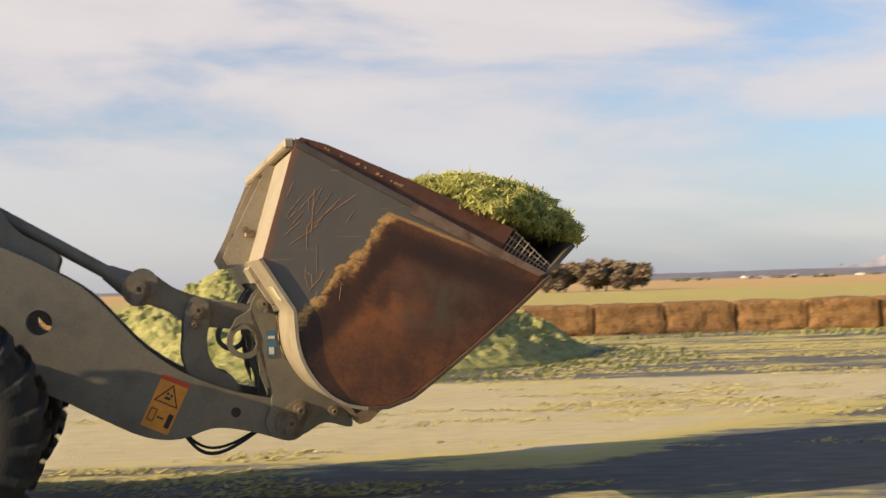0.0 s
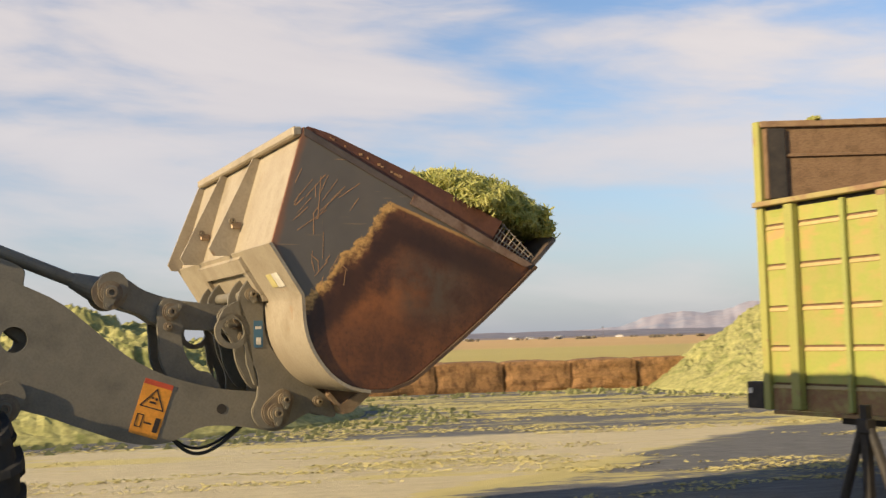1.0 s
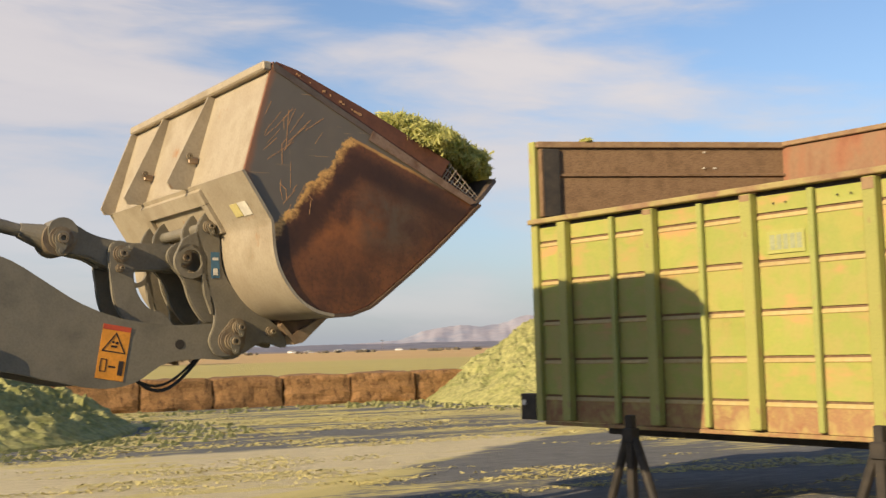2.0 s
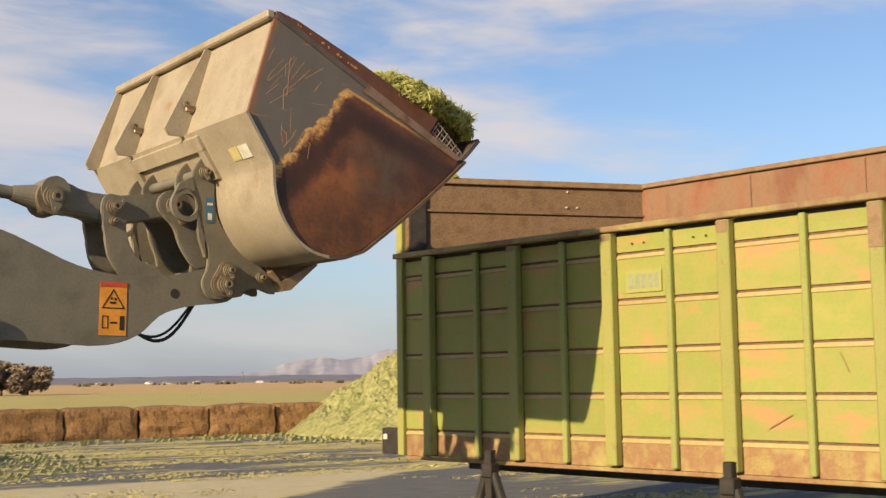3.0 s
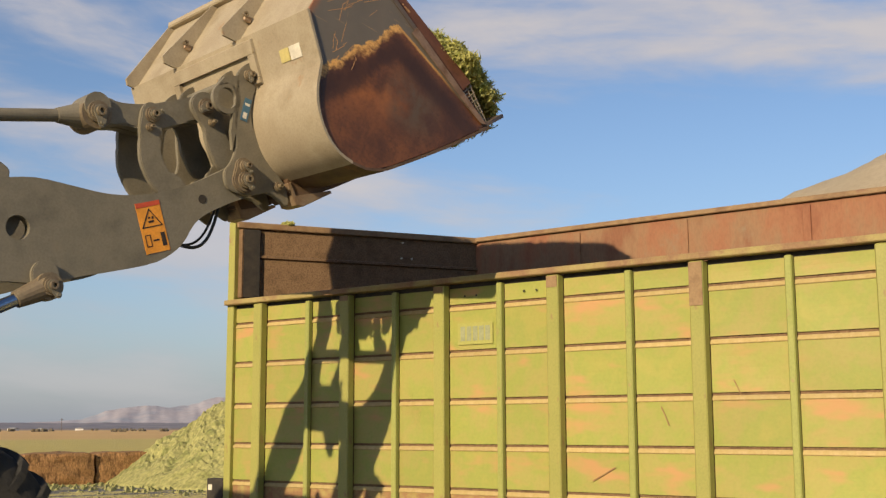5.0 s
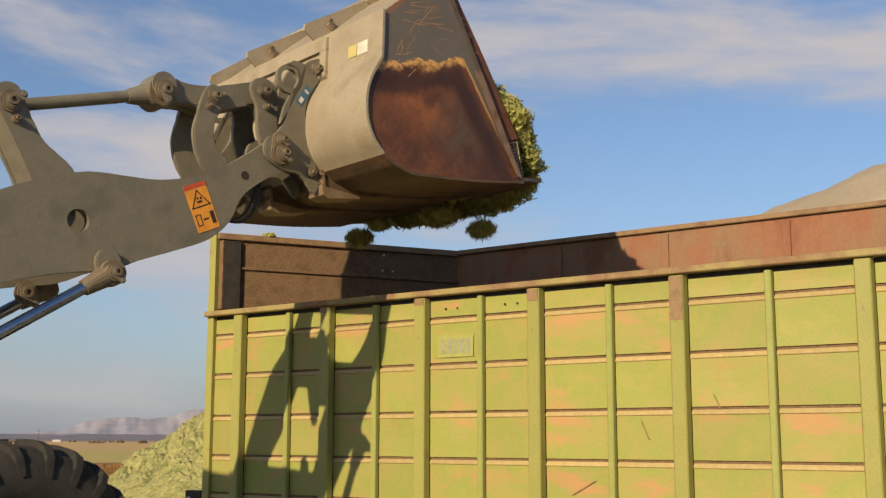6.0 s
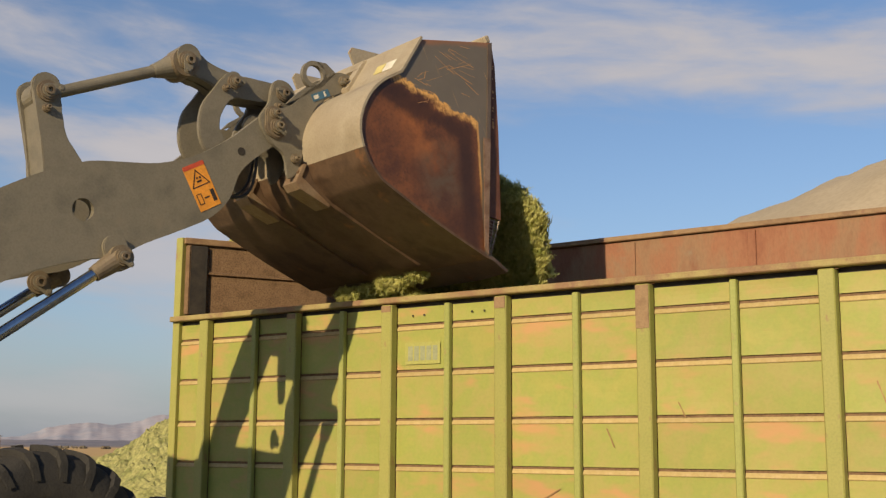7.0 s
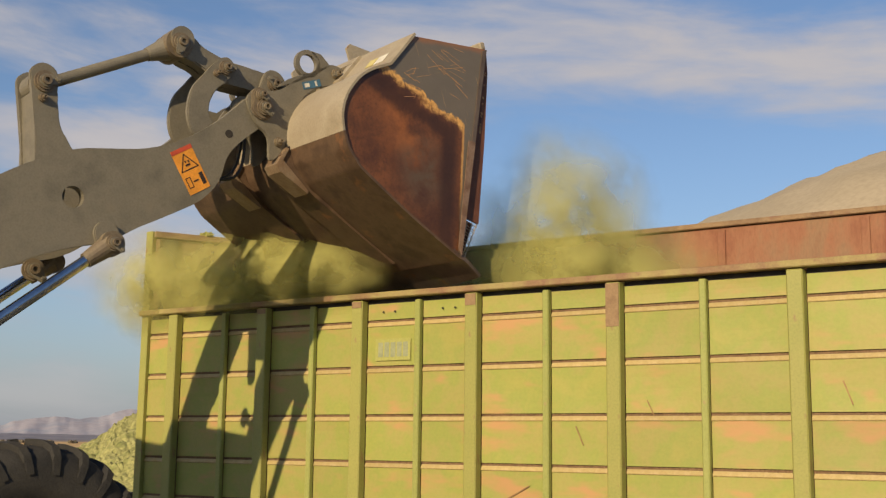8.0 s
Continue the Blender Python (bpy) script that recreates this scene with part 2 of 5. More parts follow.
def box(bm, x0, x1, y0, y1, z0, z1, bevel=0.0):
    r = bmesh.ops.create_cube(bm, size=1.0)
    for v in r["verts"]:
        v.co = Vector((x0 + (v.co.x + 0.5) * (x1 - x0), y0 + (v.co.y + 0.5) * (y1 - y0), z0 + (v.co.z + 0.5) * (z1 - z0)))
    if bevel:
        es = list({e for v in r["verts"] for e in v.link_edges})
        bmesh.ops.bevel(bm, geom=es, offset=bevel, segments=1, affect="EDGES")
    return bm


def boxes(*dims, bevel=0.0):
    bm = bmesh.new()
    for d in dims:
        box(bm, *d, bevel=bevel)
    return bm


def prism(bm, outline, y0, y1, bevel=0.0):
    """A plate with the outline in x and z, from y0 to y1."""
    vs = [bm.verts.new((x, y0, z)) for x, z in outline]
    fc = bm.faces.new(vs)
    r = bmesh.ops.extrude_face_region(bm, geom=[fc])
    top = [v for v in r["geom"] if isinstance(v, bmesh.types.BMVert)]
    for v in top:
        v.co.y = y1
    if bevel:
        es = [e for v in vs + top for e in v.link_edges if abs(e.verts[0].co.y - e.verts[1].co.y) < 1e-6]
        bmesh.ops.bevel(bm, geom=list(set(es)), offset=bevel, segments=2, affect="EDGES")
    return bm


def plate(outline, y0, y1, bevel=0.0):
    return prism(bmesh.new(), outline, y0, y1, bevel)


def rod(bm, p, q, r, sides=16, r2=None):
    p, q = Vector(p), Vector(q)
    m = Matrix.Translation((p + q) / 2) @ (q - p).to_track_quat("Z", "Y").to_matrix().to_4x4()
    bmesh.ops.create_cone(bm, cap_ends=True, segments=sides, radius1=r, radius2=r if r2 is None else r2, depth=(q - p).length, matrix=m)
    return bm


def ring(bm, centre, r, thick, y0, y1, sides=28):
    loops = []
    for rad, y in ((r, y0), (r + thick, y0), (r + thick, y1), (r, y1)):
        loops.append([bm.verts.new((centre[0] + rad * math.cos(2 * math.pi * i / sides), y, centre[1] + rad * math.sin(2 * math.pi * i / sides))) for i in range(sides)])
    for a in range(4):
        b = (a + 1) % 4
        for i in range(sides):
            j = (i + 1) % sides
            bm.faces.new((loops[a][i], loops[a][j], loops[b][j], loops[b][i]))
    return bm


def smooth_outline(points, steps=4):
    """A closed round curve through the points."""
    out, n = [], len(points)
    for i in range(n):
        p0, p1, p2, p3 = (Vector(points[(i + k - 1) % n]) for k in range(4))
        for s in range(steps):
            t = s / steps
            v = 0.5 * ((2 * p1) + (p2 - p0) * t + (2 * p0 - 5 * p1 + 4 * p2 - p3) * t * t + (3 * p1 - p0 - 3 * p2 + p3) * t ** 3)
            out.append((v.x, v.y))
    return out


def capsule(p, q, r1, r2, sides=12):
    """Outline of a link plate with round ends."""
    p, q = Vector(p), Vector(q)
    a = math.atan2(q.y - p.y, q.x - p.x)
    out = []
    for c, r, s in ((q, r2, -math.pi / 2), (p, r1, math.pi / 2)):
        for i in range(sides + 1):
            w = a + s + math.pi * i / sides
            out.append((c.x + r * math.cos(w), c.y + r * math.sin(w)))
    return out


def blades(rng, count, place, length=(0.05, 0.12), width=0.006):
    """Loose stalks: place(rng) gives a point and an outward way."""
    verts, faces = [], []
    for _ in range(count):
        c, out = place(rng)
        d = Vector((rng.gauss(0, 1), rng.gauss(0, 1), rng.gauss(0, 1))).normalized() + out * 0.5
        d = d.normalized() * rng.uniform(*length) * 0.5
        s = d.cross(Vector((rng.gauss(0, 1), rng.gauss(0, 1), rng.gauss(0, 1)))).normalized() * width * rng.uniform(0.6, 1.8)
        k = len(verts)
        bend = out * d.length * 0.25
        verts += [c - d - s, c - d + s, c + bend + s, c + bend - s, c + d]
        faces += [(k, k + 1, k + 2, k + 3), (k + 3, k + 2, k + 4)]
    return verts, faces


# ---- ground and distance ----
def ground_material():
    m = bpy.data.materials.new("yard_and_fields")
    m.use_nodes = True
    nt = m.node_tree
    n, l = nt.nodes, nt.links
    bs = n["Principled BSDF"]
    bs.inputs["Roughness"].default_value = 0.92
    bs.inputs["Specular IOR Level"].default_value = 0.15
    co = n.new("ShaderNodeTexCoord")
    sep = n.new("ShaderNodeSeparateXYZ")
    l.new(co.outputs["Object"], sep.inputs[0])
    x, y = sep.outputs[0], sep.outputs[1]

    def mth(op, *vals):
        k = n.new("ShaderNodeMath")
        k.operation = op
        for i, v in enumerate(vals):
            if isinstance(v, (int, float)):
                k.inputs[i].default_value = v
            else:
                l.new(v, k.inputs[i])
        return k.outputs[0]

    def nz(scale, stretch=(1, 1, 1), detail=5, rough=0.6):
        mp = n.new("ShaderNodeMapping")
        mp.inputs["Scale"].default_value = stretch
        l.new(co.outputs["Object"], mp.inputs[0])
        t = n.new("ShaderNodeTexNoise")
        t.inputs["Scale"].default_value, t.inputs["Detail"].default_value, t.inputs["Roughness"].default_value = scale, detail, rough
        l.new(mp.outputs[0], t.inputs["Vector"])
        return t.outputs[0]

    def st(v, a, b):
        k = n.new("ShaderNodeMapRange")
        k.interpolation_type = "SMOOTHSTEP"
        k.inputs[1].default_value, k.inputs[2].default_value = a, b
        l.new(v, k.inputs[0])
        return k.outputs[0]

    def mix(f, a, b):
        k = n.new("ShaderNodeMix")
        k.data_type = "RGBA"
        for v, i in ((f, 0), (a, 6), (b, 7)):
            if isinstance(v, tuple):
                k.inputs[i].default_value = (*v, 1)
            elif isinstance(v, (int, float)):
                k.inputs[i].default_value = v
            else:
                l.new(v, k.inputs[i])
        return k.outputs[2]

    grain = st(mth("ADD", mth("MULTIPLY", nz(60, detail=3), 0.55), mth("MULTIPLY", nz(7.0, (0.35, 1.0, 1.0), 7, 0.7), 0.45)), 0.36, 0.64)
    broad = nz(0.25)
    wob = mth("MULTIPLY", mth("SUBTRACT", nz(0.35), 0.5), 2.2)
    asphalt = mix(grain, (0.105, 0.105, 0.10), (0.215, 0.21, 0.195))
    earth = mix(st(broad, 0.3, 0.7), mix(grain, (0.45, 0.385, 0.235), (0.63, 0.535, 0.33)), mix(grain, (0.52, 0.445, 0.275), (0.68, 0.585, 0.37)))
    # the pale beaten lane lies between two edges, and narrows away past x = 4
    near = mth("ADD", mth("MULTIPLY_ADD", mth("MAXIMUM", mth("SUBTRACT", x, 1.0), 0.0), 0.95, 10.9), wob)
    far = mth("ADD", mth("MULTIPLY_ADD", x, 0.05, 19.4), mth("MULTIPLY", wob, 0.8))
    lane = mth("MULTIPLY", st(mth("SUBTRACT", y, near), -0.15, 0.25), st(mth("SUBTRACT", far, y), -0.15, 0.3))
    col = mix(lane, asphalt, earth)
    # dry chaff swept into streaks and drifts
    streak = nz(0.9, (0.22, 1.0, 1.0), 8, 0.7)
    drift = nz(0.16, (0.6, 1.3, 1.0), 4)
    far_more = st(y, 14.0, 31.0)
    cf = mth("ADD", mth("ADD", mth("MULTIPLY", streak, 0.6), mth("MULTIPLY", drift, 0.5)), mth("MULTIPLY", far_more, 0.055))
    edge = mth("SUBTRACT", 1.0, st(mth("ABSOLUTE", mth("SUBTRACT", y, near)), 0.1, 0.9))
    cf = mth("ADD", cf, mth("MULTIPLY", edge, 0.10))
    chaff = mix(nz(25), (0.50, 0.42, 0.14), (0.66, 0.56, 0.24))
    col = mix(mth("MULTIPLY", st(mth("ADD", cf, mth("MULTIPLY", mth("SUBTRACT", nz(9.0, (0.5, 1, 1)), 0.5), 0.16)), 0.575, 0.64), 0.85), col, chaff)
    # fields past the bales
    straw = mix(nz(0.5, (0.2, 1, 1)), (0.50, 0.36, 0.14), (0.62, 0.46, 0.20))
    green = mix(nz(0.12, (0.2, 1, 1)), (0.45, 0.375, 0.115), (0.54, 0.44, 0.17))
    plain_c = mix(nz(0.01, (0.25, 1, 1)), (0.50, 0.32, 0.13), (0.62, 0.42, 0.20))
    # far scrub greyed towards blue: haze painted into its colour
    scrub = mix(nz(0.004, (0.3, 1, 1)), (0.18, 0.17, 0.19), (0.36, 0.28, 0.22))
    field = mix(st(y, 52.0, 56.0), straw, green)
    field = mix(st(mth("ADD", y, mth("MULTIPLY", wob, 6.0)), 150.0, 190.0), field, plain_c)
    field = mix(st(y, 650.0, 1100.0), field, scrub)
    col = mix(st(y, 37.0, 38.5), col, field)
    l.new(col, bs.inputs["Base Color"])
    bp = n.new("ShaderNodeBump")
    bp.inputs["Strength"].default_value, bp.inputs["Distance"].default_value = 0.5, 0.02
    l.new(mth("ADD", grain, mth("MULTIPLY", streak, 1.5)), bp.inputs["Height"])
    l.new(bp.outputs[0], bs.inputs["Normal"])
    return m


def build_ground():
    bm = bmesh.new()
    xs = [-4800, -900, -200, -60, -20, -6, 2, 10, 20, 60, 200, 900, 4800]
    ys = [-4800, -900, -100, -20, 4, 9, 14, 20, 28, 36, 60, 200, 900, 4800]
    grid = [[bm.verts.new((x, y, 0)) for x in xs] for y in ys]
    for i in range(len(ys) - 1):
        for j in range(len(xs) - 1):
            bm.faces.new((grid[i][j], grid[i][j + 1], grid[i + 1][j + 1], grid[i + 1][j]))
    g = part("ground", bm, ground_material())
    tagged(g, "beaten earth yard with dark asphalt, strewn chaff and dry fields", "ground", kind="structure")


def build_mountains():
    def ridge(name, dist, az0, az1, peaks, mat, label):
        bm = bmesh.new()
        n, rows = 640, 13
        grid = []
        for r in range(rows):
            row = []
            f = r / (rows - 1)
            for i in range(n + 1):
                az = radians(az0 + (az1 - az0) * i / n)
                u = az0 + (az1 - az0) * i / n
                h = sum(a * math.exp(-((u - c) / w) ** 2) for c, w, a in peaks)
                h *= 1 + 0.16 * noise.noise(Vector((u * 0.9, 3.7, 0))) + 0.08 * noise.noise(Vector((u * 2.7, 1.1, 0)))
                fold = 0.4 * noise.noise(Vector((u * 1.3, f * 2.0, 5.0))) + 0.07 * noise.noise(Vector((u * 4.2, f * 4, 2.0)))
                d = dist - 500 * (1 - f) + 120 * fold
                z = dist * math.tan(radians(max(h, 0.0))) * f ** 1.25
                row.append(bm.verts.new((d * math.sin(az), d * math.cos(az), z + 0.5)))
            grid.append(row)
        for r in range(rows - 1):
            for i in range(n):
                bm.faces.new((grid[r][i], grid[r][i + 1], grid[r + 1][i + 1], grid[r + 1][i]))
        ob = part(name, bm, mat, smooth=True)
        tagged(ob, label, "mountain", kind="structure")

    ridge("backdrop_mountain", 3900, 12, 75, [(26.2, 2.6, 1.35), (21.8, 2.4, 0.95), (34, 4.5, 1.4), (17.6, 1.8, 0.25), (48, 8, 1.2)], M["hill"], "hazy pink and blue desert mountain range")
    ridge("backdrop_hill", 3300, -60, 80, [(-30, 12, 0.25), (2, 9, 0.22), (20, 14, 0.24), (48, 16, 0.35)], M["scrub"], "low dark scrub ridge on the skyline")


# the ridge's bluish cast is distance haze put into the colour
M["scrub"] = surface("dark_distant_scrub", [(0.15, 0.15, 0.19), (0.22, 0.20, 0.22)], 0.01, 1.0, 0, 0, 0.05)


def tree(name, x, y, height, spread, seed, label):
    rng = random.Random(seed)
    root = empty(name, pose(x, y, 0))
    bm = bmesh.new()
    rod(bm, (0, 0, 0), (0, 0, height * 0.45), 0.16, 8, 0.1)
    for _ in range(6):
        a = rng.uniform(0, 6.28)
        rod(bm, (0, 0, height * rng.uniform(0.25, 0.45)), (spread * 0.5 * math.cos(a), spread * 0.5 * math.sin(a), height * rng.uniform(0.55, 0.85)), 0.07, 6, 0.03)
    part("trunk", bm, M["bark"], root)
    lobes = [(Vector((rng.uniform(-1, 1) * spread * 0.45, rng.uniform(-1, 1) * spread * 0.4, height * rng.uniform(0.28, 0.8))), rng.uniform(0.16, 0.3) * height) for _ in range(15)]

    def place(r):
        c, k = lobes[r.randrange(len(lobes))]
        o = Vector((r.gauss(0, 1), r.gauss(0, 1), r.gauss(0, 1))).normalized()
        return c + o * k * r.uniform(0.55, 1.05), o

    me = bpy.data.meshes.new("crown")
    v, f = blades(rng, 3600, place, (0.25, 0.5), 0.16)
    me.from_pydata(v, [], f)
    me.materials.append(M["leaf"])
    c = new("crown", me)
    c.parent = root
    tagged(root, label, "tree", "trees on the plain")


def build_far_things():
    k = 0
    for x, y, h, s in ((14.5, 170, 3.4, 4.6), (17.5, 172, 3.8, 4.8), (20.6, 170, 3.6, 4.6), (23.6, 173, 4.0, 5.2), (26.6, 170, 3.7, 4.4), (-21.0, 175, 3.4, 4.0), (-18.2, 178, 3.0, 3.6)):
        k += 1
        tree("tree", x, y, h * 1.15, s, k, "round brown-leaved tree standing in the dry field")
    # farmsteads near the skyline
    rng = random.Random(5)
    for i in range(8):
        az = radians(rng.choice((rng.uniform(10, 26), rng.uniform(14, 19), rng.uniform(-8, 20))))
        d = rng.uniform(820, 1000)
        w, hh = rng.uniform(2.5, 5), rng.uniform(0.9, 1.5)
        root = empty("farm_building", pose(d * math.sin(az), d * math.cos(az), 0, 0, 0, rng.uniform(-30, 30)))
        part("wall", boxes((-w / 2, w / 2, -3, 3, 0, hh)), M["housewhite"], root)
        part("roof", plate([(-w / 2 - 0.4, hh), (w / 2 + 0.4, hh), (0, hh + 0.7)], -3.3, 3.3), M["shed"], root)
        tagged(root, "small white farm building far out on the plain", "building", "farm buildings")
    for i in range(22):
        az = radians(rng.uniform(9, 27))
        d = rng.uniform(500, 850)
        bm = bmesh.new()
        for _ in range(5):
            bmesh.ops.create_icosphere(bm, subdivisions=2, radius=rng.uniform(0.5, 0.95), matrix=Matrix.Translation((rng.uniform(-2.8, 2.8), rng.uniform(-1, 1), rng.uniform(0.2, 0.6))))
        for v in bm.verts:
            v.co += Vector((noise.noise(v.co * 1.3), noise.noise(v.co * 1.7), noise.noise(v.co * 2.1))) * 0.5
        ob = part("shrub", bm, M["shrub"])
        ob.matrix_world = pose(d * math.sin(az), d * math.cos(az), 0)
        tagged(ob, "low dark shrub on the distant dry plain", "shrub", "shrubs on the plain")
    bm = bmesh.new()
    rod(bm, (0, 0, 0), (0, 0, 7), 0.14, 8)
    box(bm, -1.0, 1.0, -0.06, 0.06, 6.2, 6.4)
    p = part("utility_pole", bm, M["bark"])
    p.matrix_world = pose(700 * math.sin(radians(18.6)), 700 * math.cos(radians(18.6)), 0)
    tagged(p, "wooden utility pole out on the plain", "pole")


def mound_mesh(name, rx, ry, h, seed, rough=0.16, flat=1.0, n=120, rough_size=1.3):
    """A heap of loose stuff at its angle of rest, with lumps and slides."""
    bm = bmesh.new()
    rings, seg = n // 3, n
    centre = None
    rows = []
    off = Vector((seed * 7.3, seed * 2.1, 0))
    for i in range(rings + 1):
        f = i / rings
        row = []
        for j in range(seg):
            a = 2 * math.pi * j / seg
            wob = 1 + 0.10 * noise.noise(Vector((math.cos(a) * 1.3, math.sin(a) * 1.3, seed)))
            x, y = rx * f * math.cos(a) * wob, ry * f * math.sin(a) * wob
            prof = (1 - f) ** flat if flat <= 1 else 1 - f ** flat
            prof = prof if f > 0.08 else prof * 0.99
            z = h * max(prof, 0) + (rough * noise.noise(Vector((x, y, 0)) * rough_size + off) + rough * 0.5 * noise.noise(Vector((x, y, 0)) * rough_size * 3.1 + off) + rough * 0.3 * noise.noise(Vector((x, y, 0)) * rough_size * 8 + off)) * min(1, (1 - f) * 6)
            if i == rings:
                z = -0.06
            row.append((x, y, z))
        rows.append(row)
    top = bm.verts.new((0, 0, h))
    vs = [[bm.verts.new(c) for c in row] for row in rows[1:]]
    for j in range(seg):
        bm.faces.new((top, vs[0][j], vs[0][(j + 1) % seg]))
    for i in range(len(vs) - 1):
        for j in range(seg):
            k = (j + 1) % seg
            bm.faces.new((vs[i][j], vs[i + 1][j], vs[i + 1][k], vs[i][k]))
    return bm


def build_piles():
    p = part("forage_pile", mound_mesh("forage_pile", 6.4, 5.2, 2.5, 2, 0.34, 0.85, 270), M["pile"], smooth=False)
    p.matrix_world = pose(-3.1, 26.0, 0)
    tagged(p, "lumpy pile of pale green chopped forage on the yard", "forage pile", "forage piles")
    p = part("forage_pile", mound_mesh("forage_pile", 7.8, 7.0, 4.7, 5, 0.26, 0.95, 270), M["pile"])
    p.matrix_world = pose(20.1, 32.6, 0)
    tagged(p, "tall pale green chopped forage pile behind the trailer", "forage pile", "forage piles")
    p = part("covered_mound", mound_mesh("covered_mound", 26, 26, 13.2, 9, 0.5, 2.6, 96, 0.15), M["mound"], smooth=True)
    p.matrix_world = pose(48.0, 18.8, 0)
    tagged(p, "huge smooth tan mound rising behind the trailer", "mound")
    # loose lumps round the feet of the piles
    rng = random.Random(11)
    verts, faces = [], []
    for _ in range(2600):
        if rng.random() < 0.5:
            a, r = rng.uniform(0, 6.28), rng.uniform(0.92, 1.35)
            c = Vector((-3.1 + 6.4 * r * math.cos(a), 26.0 + 5.2 * r * math.sin(a), 0))
        elif rng.random() < 0.6:
            a, r = rng.uniform(0, 6.28), rng.uniform(0.95, 1.3)
            c = Vector((20.1 + 7.8 * r * math.cos(a), 32.6 + 7.0 * r * math.sin(a), 0))
        else:
            c = Vector((rng.uniform(-14, 16), rng.uniform(31.5, 34.0), 0))
        s = rng.uniform(0.03, 0.13)
        k = len(verts)
        verts += [c + Vector((s, 0, 0)), c + Vector((-s * 0.5, s, 0)), c + Vector((-s * 0.6, -s, 0)), c + Vector((0, 0, s * 0.7))]
        faces += [(k, k + 1, k + 3), (k + 1, k + 2, k + 3), (k + 2, k, k + 3)]
    me = bpy.data.meshes.new("forage_scatter")
    me.from_pydata(verts, [], faces)
    me.materials.append(M["pile"])
    tagged(new("forage_scatter", me), "loose clods of chopped forage scattered on the yard", "forage", kind="stuff")


def build_chaff():
    """Thin drifts of dry chaff: flat flakes lying on the yard, thicker in streaks."""
    rng = random.Random(21)
    verts, faces = [], []
    tries = 0
    while len(faces) < 26000 and tries < 260000:
        tries += 1
        y = 9.2 + 24.5 * rng.random() ** 1.25
        x = rng.uniform(-0.42 * y - 2, 0.62 * y + 3)
        d = noise.noise(Vector((x * 0.20, y * 0.9, 1.0))) + 0.6 * noise.noise(Vector((x * 0.8, y * 2.6, 4.0))) + 0.25 * noise.noise(Vector((x * 0.1, y * 0.2, 9.0)))
        if d < 0.18 + 0.25 * rng.random() - 0.10 * (y > 19):
            continue
        a, s = rng.uniform(0, 6.28), rng.uniform(0.012, 0.04) * (0.7 + y / 22)
        k = len(verts)
        u, v = Vector((math.cos(a), math.sin(a), 0)) * s, Vector((-math.sin(a), math.cos(a), 0)) * s * rng.uniform(0.25, 0.7)
        c = Vector((x, y, 0.005))
        h = Vector((0, 0, rng.uniform(0.0, 0.03)))
        verts += [c - u, c + v, c + u + h, c - v]
        faces.append((k, k + 3, k + 2, k + 1))
    me = bpy.data.meshes.new("chaff")
    me.from_pydata(verts, [], faces)
    me.materials.append(M["chaff"])
    tagged(new("chaff", me), "thin drifts of dry yellow chaff on the yard", "chaff", kind="stuff")


def build_bales():
    def bale(seed, w, h):
        bm = bmesh.new()
        box(bm, -w / 2, w / 2, -0.6, 0.6, 0, h)
        bmesh.ops.subdivide_edges(bm, edges=bm.edges[:], cuts=9, use_grid_fill=True)
        for v in bm.verts:
            c = v.co
            ed = max(abs(c.x) / (w / 2), abs(c.z - h / 2) / (h / 2)) ** 8
            k = Vector((c.x * 2.2, c.y * 2.2, c.z * 4 + seed * 9))
            v.co = c + Vector((0.05 * noise.noise(k), 0.07 * noise.noise(k + Vector((5, 0, 0))) + 0.05 * (ed if c.y < 0 else -ed), (0.05 * noise.noise(k + Vector((0, 9, 0))) - 0.05 * (abs(c.x) / (w / 2)) ** 14) * min(1, c.z / 0.2)))
        me = bpy.data.meshes.new("bale")
        bm.to_mesh(me)
        bm.free()
        me.materials.append(M["bale"])
        return me

    meshes = [bale(s, 2.0, 0.9) for s in range(6)]
    rng = random.Random(3)
    x = 4.30 - 2.08 * 9
    i = 0
    while x < 30:
        ob = new("straw_bale", meshes[i % 6])
        ob.matrix_world = pose(x + 1.03, 34.9 + rng.uniform(-0.06, 0.06), 0, 0, 0, rng.uniform(-1.5, 1.5))
        tagged(ob, "large weathered brown square straw bale in a row", "bale", "row of bales")
        x += 2.08
        i += 1


build_ground()
build_mountains()
build_far_things()
build_piles()
build_chaff()
build_bales()


# ---- the trailer ----
T_LEN, T_DEEP, T_RAIL, T_BOT, T_HIGH = 12.6, 3.1, 3.26, 0.62, 4.32
POSTS = [0.59, 2.11, 3.56, 5.08, 6.72, 8.50, 10.30, 12.1]
SLIM = [1.44, 2.86, 4.36, 5.95, 7.62, 9.42, 11.2]
RIBS = [2.94, 2.43, 1.90, 1.40, 0.93]
SKEW = 1.60   # the tail wall stands askew: its far end lies further forward


# drawn at 1.22 times its size; the box stands on its legs
T_SIZE, T_X, T_Y, T_Z = 0.82, 5.700, 11.563, 0.2915
TRAILER = pose(T_X, T_Y, T_Z, 0, 0, -74.94) @ Matrix.Diagonal((T_SIZE, T_SIZE, T_SIZE, 1))


